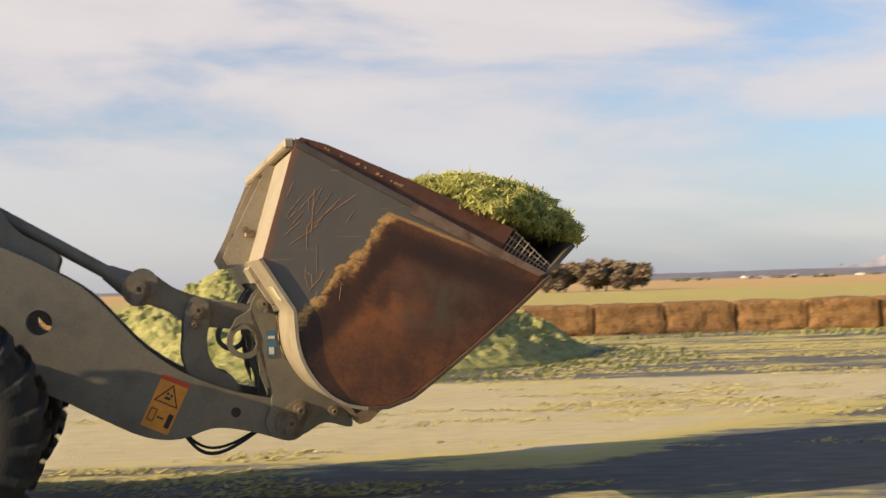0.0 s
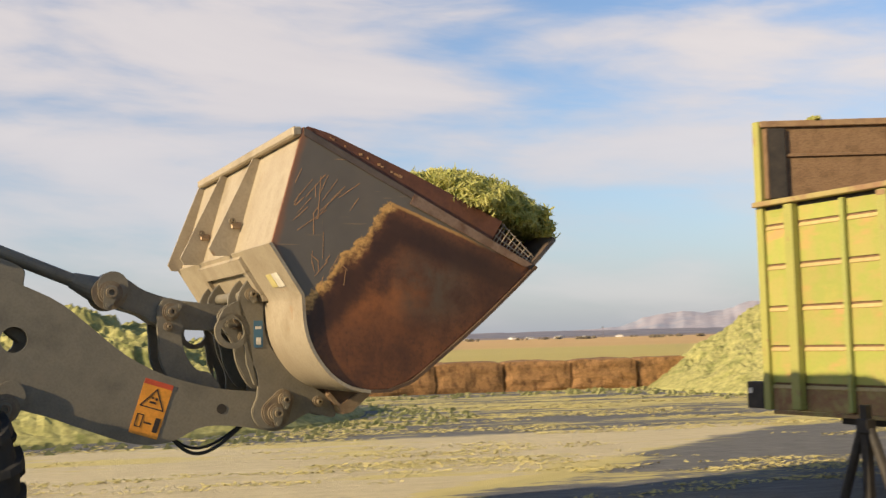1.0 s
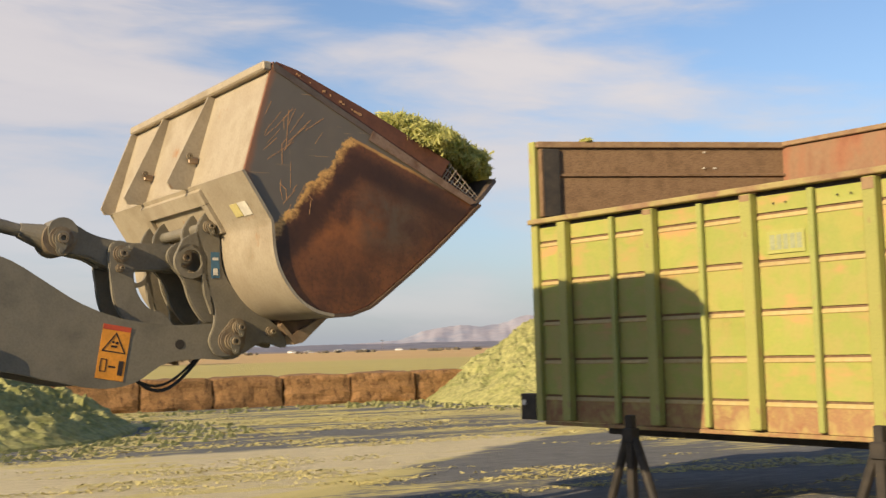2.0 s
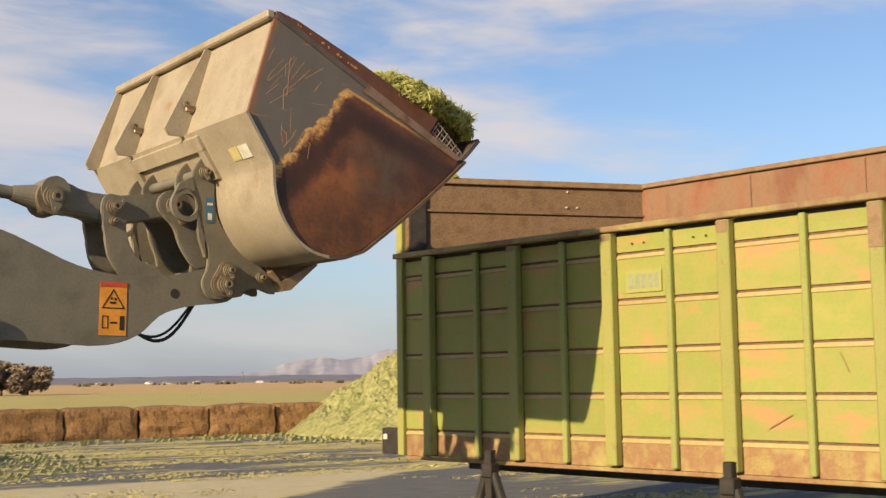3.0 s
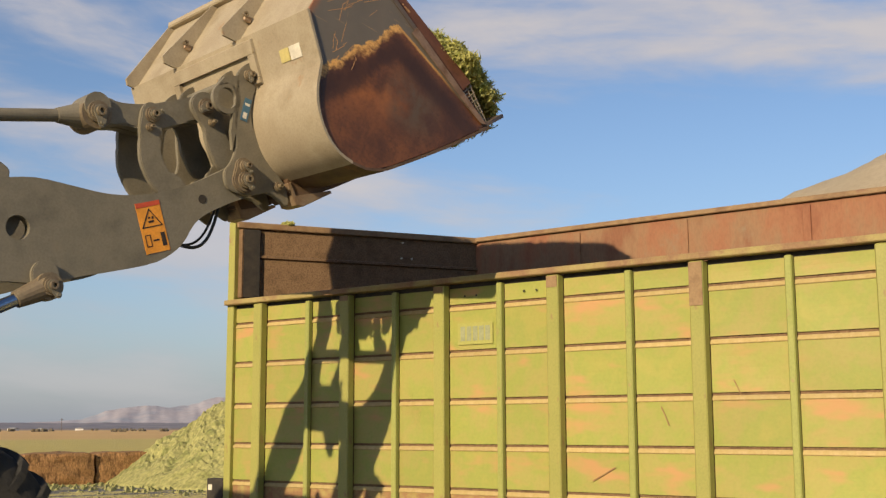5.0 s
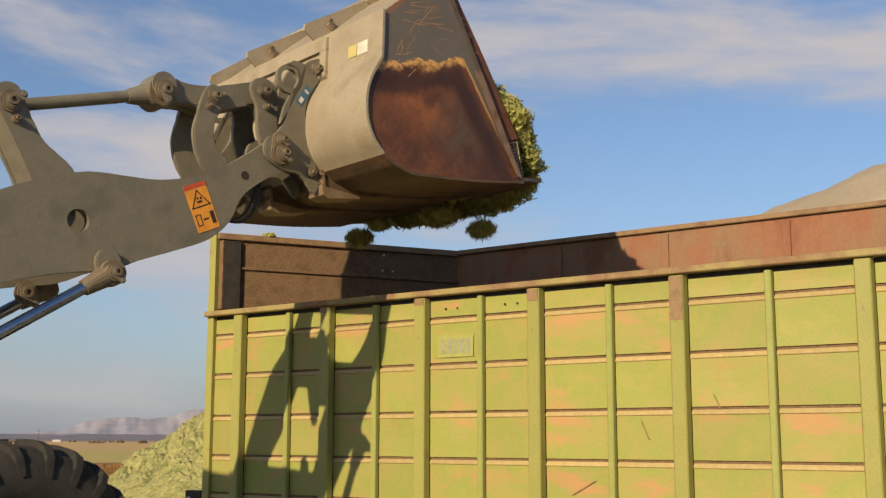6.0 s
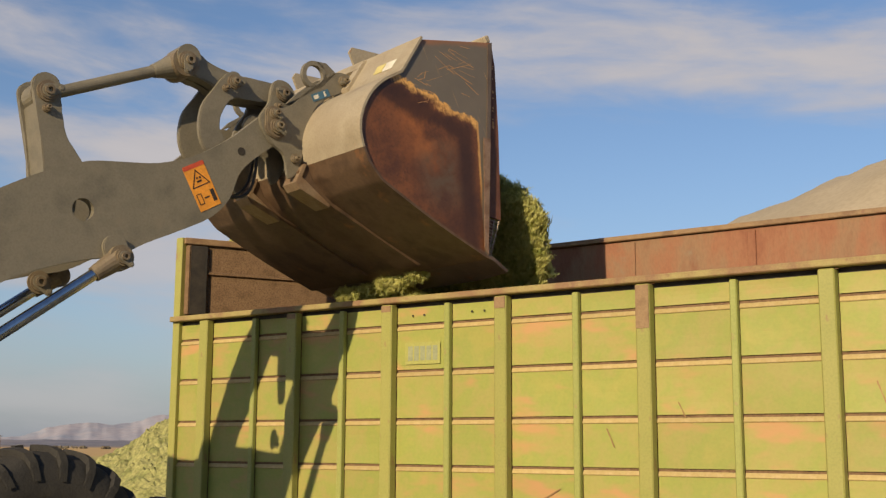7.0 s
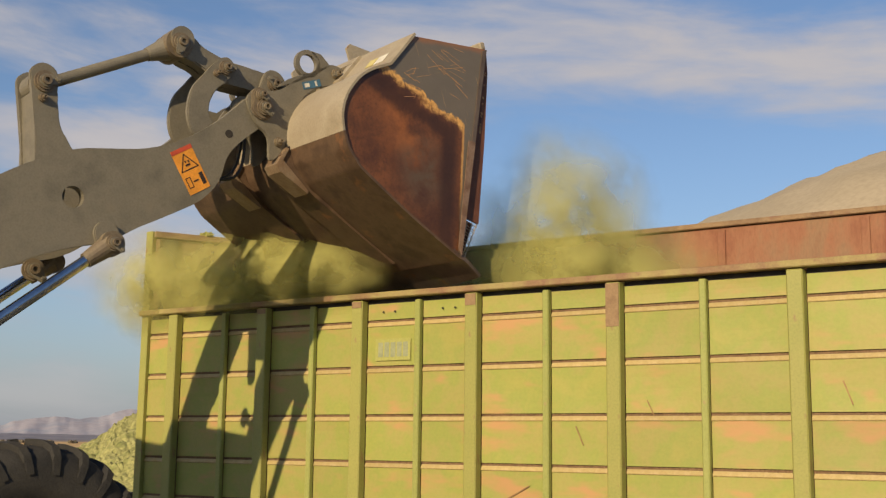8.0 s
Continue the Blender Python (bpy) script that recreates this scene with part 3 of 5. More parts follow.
def build_trailer():
    t = empty("forage_trailer", TRAILER)
    tagged(t, "long faded yellow-green steel forage trailer with rusty rails", "trailer")
    # corner post reaches up past the side
    part("corner_post", boxes((-0.05, 0.07, -0.06, 0.07, T_BOT, T_HIGH), bevel=0.006), M["post"], t)
    part("post_flange", boxes((0.075, 0.15, 0.0, 0.06, T_RAIL + 0.05, T_HIGH - 0.10), bevel=0.004), M["brown"], t, "brown inner flange of the corner post")
    main = boxes((-0.075, 0.075, -0.12, -0.005, T_BOT + 0.02, T_RAIL - 0.07), bevel=0.012)
    first = part("post", main, M["post"], t)
    first.matrix_basis = pose(POSTS[0], 0, 0)
    for x in POSTS[1:]:
        share("post", first.data, t, pose(x, 0, 0))
    cap = part("post_cap", boxes((-0.07, 0.07, -0.126, -0.1215, T_RAIL - 0.50, T_RAIL - 0.08)), M["rail"], t, "bare rusty patch at the top of a post")
    cap.matrix_basis = pose(POSTS[4], 0, 0)
    for x, dz in ((POSTS[2], 0.35), (POSTS[3], 0.30), (POSTS[1], 0.36)):
        bm = boxes((-0.066, 0.066, -0.126, -0.1215, T_RAIL - 0.50 + dz, T_RAIL - 0.08))
        part("post_cap", bm, M["rail"], t).matrix_basis = pose(x, 0, 0)
    slim = part("slim_post", boxes((-0.035, 0.035, -0.075, -0.005, T_BOT + 0.02, T_RAIL - 0.09), bevel=0.01), M["slim"], t)
    slim.matrix_basis = pose(SLIM[0], 0, 0)
    for x in SLIM[1:]:
        share("slim_post", slim.data, t, pose(x, 0, 0))
    # rail with its lip
    part("top_rail", boxes((-0.05, T_LEN, -0.125, 0.04, T_RAIL - 0.055, T_RAIL + 0.012), bevel=0.01), M["toprail"], t, "rusty brown top rail")
    edges = sorted(POSTS + SLIM + [0.07, T_LEN])
    wide = set(POSTS)
    for a, b in zip(edges[:-1], edges[1:]):
        x0 = a + (0.078 if a in wide else 0.037)
        x1 = b - (0.078 if b in wide else 0.037)
        if a == edges[0]:
            x0 = a + 0.003
        tops = [T_RAIL - 0.105] + RIBS
        for k in range(len(RIBS)):
            z1, z0 = tops[k] - (0.042 if k else 0.0), tops[k + 1] + 0.036
            bm = bmesh.new()
            # each sheet bulges slightly
            nx, nz_ = 5, 4
            grid = []
            for i in range(nz_ + 1):
                row = []
                for j in range(nx + 1):
                    u, w = j / nx, i / nz_
                    bulge = 0.012 * math.sin(math.pi * u) * math.sin(math.pi * w) * (0.4 + noise.noise(Vector((a * 3, k * 2.7, 0))))
                    row.append(bm.verts.new((x0 + (x1 - x0) * u, -0.004 + bulge, z0 + (z1 - z0) * w)))
                grid.append(row)
            for i in range(nz_):
                for j in range(nx):
                    bm.faces.new((grid[i][j], grid[i][j + 1], grid[i + 1][j + 1], grid[i + 1][j]))
            r = bmesh.ops.extrude_face_region(bm, geom=bm.faces[:])
            for v in r["geom"]:
                if isinstance(v, bmesh.types.BMVert):
                    v.co.y = 0.012
            part("side_panel", bm, M["panel"], t)
            z = RIBS[k]
            part("side_rib", plate([(-0.012, 0), (0.010, 0.0), (0.014, 0.008), (-0.005, 0.046), (-0.012, 0.048)], 0, x1 - x0, 0), M["rib"], t).matrix_basis = Matrix.Translation((x0, -0.002, z - 0.040)) @ Matrix(((0, 1, 0, 0), (-1, 0, 0, 0), (0, 0, 1, 0), (0, 0, 0, 1)))
        part("sill_panel", boxes((x0, x1, -0.006, 0.012, T_BOT, RIBS[-1] - 0.03), bevel=0.004), M["sill"], t)
    part("bottom_edge", boxes((0.08, T_LEN, -0.03, 0.02, T_BOT - 0.05, T_BOT - 0.003), bevel=0.006), M["sill"], t)
    # shade of the gap under the rail, put in as dark strips
    for a, b in zip([0.0] + POSTS, POSTS + [T_LEN]):
        part("rail_gap", boxes((a + 0.08, b - 0.08, -0.003, 0.012, T_RAIL - 0.103, T_RAIL - 0.057)), M["dark"], t, "dark strip painted as the shade under the top rail")
    part("liner", boxes((0.08, T_LEN, 0.016, 0.03, T_BOT, T_RAIL - 0.06)), M["brown"], t, "brown worn inner face of the side")

    # the tail wall
    def tail(u, v):
        """u across from the near corner, v along the trailer."""
        return Matrix.Translation((0.09, 0.03, 0)) @ Matrix.Rotation(math.atan2(T_DEEP, SKEW), 4, "Z")

    m = tail(0, 0)
    wlen = math.hypot(T_DEEP, SKEW)
    part("tail_wall", boxes((0.0, wlen, 0.0, 0.05, T_BOT, T_HIGH - 0.09)), M["brown"], t, "rust-brown tail wall of stacked boards").matrix_basis = m
    # the corner post's shadow on the wall, built in as a dark strip
    part("tail_channel", boxes((0.02, 0.25, -0.055, -0.003, T_RAIL + 0.05, T_HIGH - 0.10), bevel=0.006), M["dark"], t, "dark strip painted as the corner post's shadow").matrix_basis = m
    for z in (1.5, 2.4, 3.12, 3.84):
        part("tail_board_joint", plate([(0, 0), (0, 0.05), (-0.03, 0.04), (-0.03, 0.012)], 0.12, wlen - 0.02), M["brown"], t).matrix_basis = m @ Matrix.Translation((0, -0.003, z)) @ Matrix(((0, 1, 0, 0), (1, 0, 0, 0), (0, 0, 1, 0), (0, 0, 0, 1)))
    part("tail_rail", boxes((-0.06, wlen, -0.05, 0.10, T_HIGH - 0.085, T_HIGH), bevel=0.01), M["rail"], t, "brown steel rail along the tail wall").matrix_basis = m
    for bx, bz in ((wlen * 0.66, 4.18), (wlen * 0.655, 3.96), (wlen * 0.70, 3.96)):
        part("bolt", rod(bmesh.new(), (bx, -0.03, bz), (bx, -0.003, bz), 0.014, 8), M["white"], t, "white bolt head").matrix_basis = m
    # the far side, higher than the near one
    part("far_wall", boxes((SKEW + 0.06, T_LEN, T_DEEP, T_DEEP + 0.05, T_BOT, T_HIGH - 0.07)), M["red"], t, "red-oxide inner face of the high far side")
    part("far_rail", boxes((SKEW + 0.03, T_LEN, T_DEEP - 0.05, T_DEEP + 0.08, T_HIGH - 0.066, T_HIGH), bevel=0.01), M["rail"], t, "rusty upper edge of the far side")
    for x in (3.4, 5.0, 6.6, 8.3, 10.1, 11.8):
        part("far_stay", boxes((x - 0.05, x + 0.05, T_DEEP - 0.025, T_DEEP - 0.003, T_BOT + 0.1, T_HIGH - 0.10), bevel=0.005), M["red"], t)
    part("front_wall", boxes((T_LEN - 0.06, T_LEN, 0.05, T_DEEP - 0.003, T_BOT, T_HIGH)), M["brown"], t)
    part("trailer_floor", boxes((0.2, T_LEN - 0.07, 0.04, T_DEEP - 0.06, T_BOT, T_BOT + 0.08)), M["brown"], t)
    part("chassis_beam", boxes((0.3, T_LEN - 0.3, 0.9, 1.06, 0.40, T_BOT - 0.003), bevel=0.01), M["dark"], t, "dark chassis beam under the box")
    part("chassis_beam", boxes((1.5, T_LEN - 0.3, 2.4, 2.56, 0.345, T_BOT - 0.003), bevel=0.01), M["dark"], t)
    for x in (3.4, 7.5, 10.5):
        part("support_leg", boxes((x - 0.05, x + 0.05, 2.42, 2.54, -T_Z / T_SIZE, 0.34)), M["dark"], t)
    blk = part("tail_block", boxes((-0.37, -0.06, -0.06, 0.10, 0.63, 0.97), bevel=0.01), M["dark"], t, "black steel block at the tail corner")
    part("block_plate", boxes((-0.33, -0.26, -0.066, -0.0605, 0.82, 0.89)), M["white"], blk)
    # the maker's faded lettering, as plain bars
    sign = part("sign_plate", boxes((3.76, 4.24, -0.0195, -0.0182, 2.52, 2.76)), M["sign"], t, "faded pale plate on the side")
    for i in range(5):
        part("bar", boxes((3.80 + i * 0.085, 3.865 + i * 0.085, -0.0212, -0.0197, 2.56, 2.72)), M["sign_ink"], sign)
    # scrapes and bolts
    for x, z, ln, ang in ((7.06, 1.98, 0.16, 64), (8.9, 2.1, 0.22, 70), (5.6, 1.15, 0.3, -28), (3.0, 0.78, 0.4, 12), (8.05, 0.86, 0.5, -18), (6.3, 1.72, 0.2, 66)):
        bm = boxes((-ln / 2, ln / 2, -0.020, -0.018, -0.006, 0.006))
        part("scrape", bm, M["sill"], t, "rusty scrape").matrix_basis = pose(x, 0, z, 0, ang, 0)
    for x in (3.86, 4.02, 4.66, 4.82):
        # dark discs paint the shade of bolt holes
        part("bolt_hole", rod(bmesh.new(), (x, -0.022, 3.06), (x, -0.016, 3.06), 0.012, 8), M["dark"], t)
    return t


M["sign"] = surface("faded_pale_plate", [(0.335, 0.335, 0.085), (0.355, 0.345, 0.10)], 5, 0.7)
M["sign_ink"] = surface("faded_grey_letter_bars", [(0.24, 0.26, 0.15), (0.31, 0.32, 0.18)], 9, 0.7)
build_trailer()


def build_stand():
    """A splayed steel stand in front of the box; its post reaches up past the lower edge."""
    s = empty("axle_stand", pose(5.60, 9.55, 0, 0, 0, -74.94))
    tagged(s, "dark steel support stand with splayed legs on the yard", "stand", "stands by the trailer")
    part("post", boxes((-0.04, 0.04, -0.04, 0.04, 0.0, 0.95), bevel=0.008), M["dark"], s)
    part("head", boxes((-0.065, 0.065, -0.06, 0.06, 0.70, 0.83), bevel=0.01), M["dark"], s)
    for sx in (-1, 1):
        bm = bmesh.new()
        rod(bm, (0.05 * sx, 0, 0.74), (0.33 * sx, 0, 0.03), 0.042, 8)
        part("brace", bm, M["dark"], s)
    part("foot", boxes((-0.46, 0.46, -0.07, 0.07, 0.0, 0.05), bevel=0.008), M["dark"], s)
    return s


stand = build_stand()
copy_thing(stand, pose(6.27, 7.06, 0, 0, 0, -74.94))


# ---- the wheel loader ----
# loader space: x ahead, y away from the camera, z up; the bucket's near side is y = 0 and its far side y = WIDE
WIDE, MID, NEAR_ARM = 2.90, 1.45, 0.88
PIVOT_UP = 2.12
TIP = Vector((3.952, 0.0))           # bucket pin, in arm space
LEVER_PIN, LEVER_LEN = Vector((3.47, 0.065)), 0.595
BAR_A, BAR_D = Vector((-0.43, -0.05)), Vector((0.44, 0.135))
MAST_PIN, MAST_LEN, LINK_LEN = Vector((2.06, 0.29)), 0.77, 1.25
LIFT_TOP, LIFT_BASE = Vector((2.17, -0.343)), Vector((0.0, -0.60))
HEADING = 15.06
LINE = Vector((0.96566, 0.25981, 0))    # square to the trailer's side
ASIDE = Vector((-0.25981, 0.96566, 0))

# seconds; metres towards the trailer; metres aside; turn; arm; bucket; lever; bar (degrees)
STATES = [
    (0.0, -2.604, 7.525, -0.26, -21.28, 0.0, 129.0, -7.0),
    (0.5, -1.835, 7.383, -0.41, -18.66, 0.16, 131.3, -9.5),
    (1.0, -1.24, 7.358, -1.42, -14.44, 0.19, 129.0, -10.8),
    (1.5, -0.618, 7.345, -2.03, -10.25, 0.39, 127.8, -12.3),
    (2.0, -0.045, 7.268, -3.09, -6.01, 0.21, 124.5, -14.0),
    (3.5, 1.249, 6.957, -6.47, 7.85, -1.05, 112.7, -15.7),
    (4.0, 1.637, 6.689, -7.08, 12.29, -3.25, 106.5, -17.0),
    (4.5, 2.004, 6.629, -8.31, 16.77, -7.22, 98.7, -18.2),
    (5.0, 2.315, 6.656, -9.7, 20.98, -13.0, 91.2, -20.9),
    (6.5, 3.332, 6.807, -13.86, 30.2, -47.22, 56.5, -39.0),
    (7.0, 3.486, 6.845, -15.21, 32.83, -62.88, 43.6, -52.6),
    (7.5, 3.563, 6.85, -16.3, 34.89, -68.87, 37.8, -58.0),
    (8.0, 3.722, 6.924, -17.5, 35.3, -69.6, 38.0, -60.0),
]


def state(t):
    """The machine's joints at t, smoothly between the rows."""
    ts = [r[0] for r in STATES]
    k = max(0, min(len(ts) - 2, sum(1 for v in ts if v <= t) - 1))
    h = ts[k + 1] - ts[k]
    u = (t - ts[k]) / h

    def slope(i, c):
        if i == 0 or i == len(ts) - 1:
            a, b = (0, 1) if i == 0 else (i - 1, i)
            return (STATES[b][c] - STATES[a][c]) / (ts[b] - ts[a])
        d0 = (STATES[i][c] - STATES[i - 1][c]) / (ts[i] - ts[i - 1])
        d1 = (STATES[i + 1][c] - STATES[i][c]) / (ts[i + 1] - ts[i])
        h0, h1 = ts[i] - ts[i - 1], ts[i + 1] - ts[i]
        return (d0 * h1 + d1 * h0) / (h0 + h1)

    out = []
    for c in range(1, 8):
        p0, p1 = STATES[k][c], STATES[k + 1][c]
        m0, m1 = slope(k, c) * h, slope(k + 1, c) * h
        out.append((2 * u ** 3 - 3 * u * u + 1) * p0 + (u ** 3 - 2 * u * u + u) * m0 + (-2 * u ** 3 + 3 * u * u) * p1 + (u ** 3 - u * u) * m1)
    return out


def turned(v, deg):
    a = radians(deg)
    return Vector((math.cos(a) * v.x - math.sin(a) * v.y, math.sin(a) * v.x + math.cos(a) * v.y))


def at(v, deg):
    """Pose of a part in loader space: pin at v (x and z from the arm's pivot), tipped up by deg."""
    return Matrix.Translation((v.x, 0, v.y + PIVOT_UP)) @ Matrix.Rotation(radians(-deg), 4, "Y")


def circle_meet(p, r, q, s):
    d = q - p
    n = d.length
    a = (r * r - s * s + n * n) / (2 * n)
    h = math.sqrt(max(0.0, r * r - a * a))
    return p + d * (a / n) + Vector((-d.y, d.x)) / n * h


def angle(v):
    return math.degrees(math.atan2(v.y, v.x))


def joints(t):
    """Poses of the machine (in the world) and of its moving parts (in its space)."""
    go, aside, turn, arm, bucket, lever, bar = state(t)
    root = Matrix.Translation(LINE * go + ASIDE * aside) @ Matrix.Rotation(radians(HEADING + turn), 4, "Z")
    out = {"loader": root, "arm": at(Vector((0, 0)), arm)}
    tip = turned(TIP, arm)
    out["bucket"] = at(tip, bucket)
    b_arm = LEVER_PIN + turned(Vector((LEVER_LEN, 0)), lever)
    out["lever"] = at(turned(LEVER_PIN, arm), lever + arm)
    out["bar"] = at(turned(b_arm, arm), bar + arm)
    a_arm = b_arm + turned(BAR_A, bar)
    g_arm = circle_meet(MAST_PIN, MAST_LEN, a_arm, LINK_LEN)
    out["mast"] = at(turned(MAST_PIN, arm), angle(g_arm - MAST_PIN) + arm)
    out["link"] = at(turned(a_arm, arm), angle(g_arm - a_arm) + arm)
    d_arm = b_arm + turned(BAR_D, bar)
    out["hanger"] = at(turned(d_arm, arm), angle(TIP - d_arm) + arm)
    top = turned(LIFT_TOP, arm)
    out["lift_rod"] = at(top, angle(LIFT_BASE - top))
    out["lift_barrel"] = at(LIFT_BASE, angle(top - LIFT_BASE))
    out["wheel"] = Matrix.Translation((1.30, 0, 0.81)) @ Matrix.Rotation(go / 0.81, 4, "Y")
    out["rear_wheel"] = Matrix.Translation((-1.95, 0, 0.81)) @ Matrix.Rotation(go / 0.81, 4, "Y")
    return out


PARTS = {}


def pin_head(parent, x, z, y, r=0.06, name="pin", keeper=-80):
    """A dusty pin seen from its end: stepped boss, hollow pin, and a keeper plate with one bolt, hanging off at an angle."""
    bm = bmesh.new()
    rod(bm, (x, y - 0.022, z), (x, y, z), r * 1.12, 24)
    rod(bm, (x, y - 0.038, z), (x, y - 0.021, z), r * 0.9, 24)
    ring(bm, (x, z), r * 0.26, r * 0.24, y - 0.075, y - 0.037, 18)
    pin = part(name, bm, M["pin"], parent, "dusty pin head", smooth=True)
    # a dark disc paints the shade inside the hollow pin
    part("pin_bore", rod(bmesh.new(), (x, y - 0.042, z), (x, y - 0.0385, z), r * 0.25, 14), M["dark"], pin)
    if r > 0.04:
        a = radians(keeper)
        k = (x + 1.2 * r * math.cos(a), z + 1.2 * r * math.sin(a))
        bm = plate(capsule((x, z), k, r * 0.70, r * 0.42), y - 0.05, y - 0.0385, 0.002)
        rod(bm, (k[0], y - 0.066, k[1]), (k[0], y - 0.049, k[1]), r * 0.24, 6)
        part("keeper_plate", bm, M["grey"], pin)
    return pin


def bucket_side_material():
    """Dark steel above, brown rust below, parted by a scoured tan line, and scratches."""
    m = bpy.data.materials.new("rusted_bucket_side")
    m.use_nodes = True
    nt = m.node_tree
    n, l = nt.nodes, nt.links
    bs = n["Principled BSDF"]
    co = n.new("ShaderNodeTexCoord")
    sep = n.new("ShaderNodeSeparateXYZ")
    l.new(co.outputs["Object"], sep.inputs[0])
    x, z = sep.outputs[0], sep.outputs[2]

    def mth(op, *vals):
        k = n.new("ShaderNodeMath")
        k.operation = op
        for i, v in enumerate(vals):
            if isinstance(v, (int, float)):
                k.inputs[i].default_value = v
            else:
                l.new(v, k.inputs[i])
        return k.outputs[0]

    def nz(scale, stretch=(1, 1, 1), rot=0.0, detail=7, rough=0.65):
        mp = n.new("ShaderNodeMapping")
        mp.inputs["Scale"].default_value = stretch
        mp.inputs["Rotation"].default_value = (0, rot, 0)
        l.new(co.outputs["Object"], mp.inputs[0])
        t = n.new("ShaderNodeTexNoise")
        t.inputs["Scale"].default_value, t.inputs["Detail"].default_value, t.inputs["Roughness"].default_value = scale, detail, rough
        l.new(mp.outputs[0], t.inputs["Vector"])
        return t.outputs[0]

    def st(v, a, b):
        k = n.new("ShaderNodeMapRange")
        k.interpolation_type = "SMOOTHSTEP"
        k.inputs[1].default_value, k.inputs[2].default_value = a, b
        l.new(v, k.inputs[0])
        return k.outputs[0]

    def mix(f, a, b):
        k = n.new("ShaderNodeMix")
        k.data_type = "RGBA"
        for v, i in ((f, 0), (a, 6), (b, 7)):
            if isinstance(v, tuple):
                k.inputs[i].default_value = (*v, 1)
            elif isinstance(v, (int, float)):
                k.inputs[i].default_value = v
            else:
                l.new(v, k.inputs[i])
        return k.outputs[2]

    wob = mth("ADD", mth("MULTIPLY", mth("SUBTRACT", nz(3.4), 0.5), 0.34), mth("MULTIPLY", mth("SUBTRACT", nz(26), 0.5), 0.07))
    # above both lines is bare steel; the steep line is ragged, the long one nearly straight
    up1 = mth("ADD", mth("MULTIPLY", mth("SUBTRACT", z, mth("MULTIPLY_ADD", x, 1.04, 0.79)), 0.69), wob)
    up2 = mth("ADD", mth("MULTIPLY", mth("SUBTRACT", z, mth("MULTIPLY_ADD", x, -0.42, 1.655)), 0.92), mth("MULTIPLY", wob, 0.16))
    far = mth("MAXIMUM", up1, up2)
    steel = mix(nz(3.0), (0.112, 0.094, 0.073), (0.175, 0.148, 0.115))
    steel = mix(mth("MULTIPLY", st(nz(1.6), 0.5, 0.75), 0.6), steel, (0.17, 0.13, 0.095))
    rust_a = mix(st(nz(2.0), 0.35, 0.65), (0.070, 0.026, 0.011), (0.195, 0.070, 0.023))
    rust = mix(st(nz(1.2), 0.55, 0.75), rust_a, (0.13, 0.070, 0.040))
    rust = mix(mth("MULTIPLY", st(nz(34), 0.45, 0.75), 0.7), rust, (0.045, 0.016, 0.009))
    glow = mth("SUBTRACT", 1.0, st(mth("SQRT", mth("ADD", mth("POWER", mth("SUBTRACT", x, 0.48), 2.0), mth("POWER", mth("SUBTRACT", z, 0.78), 2.0))), 0.05, 0.55))
    rust = mix(mth("MULTIPLY", glow, st(nz(3.5), 0.35, 0.7)), rust, (0.32, 0.108, 0.028))
    olive = mth("SUBTRACT", 1.0, st(mth("SQRT", mth("ADD", mth("POWER", mth("SUBTRACT", x, 0.86), 2.0), mth("POWER", mth("SUBTRACT", z, 0.86), 2.0))), 0.05, 0.42))
    rust = mix(mth("MULTIPLY", olive, st(nz(4.0), 0.38, 0.65)), rust, (0.095, 0.068, 0.042))
    rust = mix(mth("MULTIPLY", mth("SUBTRACT", 1.0, st(mth("ABSOLUTE", mth("ADD", far, 0.15)), 0.03, 0.15)), 0.8), rust, (0.030, 0.012, 0.006))
    col = mix(st(far, -0.012, 0.012), rust, steel)
    # the scoured line glows tan on the steep side and is a thin bright rub on the long one
    steep = st(mth("SUBTRACT", up1, up2), -0.06, 0.06)
    wide = mth("MULTIPLY", st(far, -0.07, -0.008), mth("SUBTRACT", 1.0, st(far, -0.004, 0.014)))
    thin = mth("MULTIPLY", st(far, -0.022, -0.008), mth("SUBTRACT", 1.0, st(far, -0.002, 0.010)))
    thin = mth("MULTIPLY", mth("MULTIPLY", thin, 0.6), mth("SUBTRACT", 1.0, st(x, 0.95, 1.35)))
    tan = mix(nz(14), (0.60, 0.27, 0.05), (0.88, 0.55, 0.19))
    band = mth("ADD", mth("MULTIPLY", mth("MULTIPLY", wide, steep), st(nz(11, (1, 1, 2.2), radians(40)), 0.30, 0.56)), mth("MULTIPLY", thin, mth("SUBTRACT", 1.0, steep)))
    col = mix(band, col, tan)
    # long thin scratches in two ways, on the bare steel alone
    sc = mth("MAXIMUM", st(nz(3.2, (1, 1, 18), radians(38), 3, 0.5), 0.66, 0.72), st(nz(2.6, (1, 1, 22), radians(52), 3, 0.5), 0.67, 0.73))
    sc = mth("MAXIMUM", sc, mth("MULTIPLY", st(nz(3.0, (20, 1, 1), 0.05, 3, 0.5), 0.68, 0.74), 0.8))
    sc = mth("MULTIPLY", sc, mth("MULTIPLY", st(far, -0.02, 0.05), st(nz(1.7, detail=2), 0.42, 0.58)))
    col = mix(mth("MULTIPLY", sc, 0.8), col, (0.40, 0.24, 0.11))
    # rusty fringe along the back edge
    back = mth("SUBTRACT", 1.0, st(mth("ADD", mth("SUBTRACT", x, mth("MULTIPLY_ADD", mth("ABSOLUTE", mth("SUBTRACT", z, 1.127)), 0.30, -0.25)), mth("MULTIPLY", wob, 0.25)), 0.0, 0.06))
    col = mix(mth("MULTIPLY", back, 0.7), col, (0.30, 0.12, 0.05))
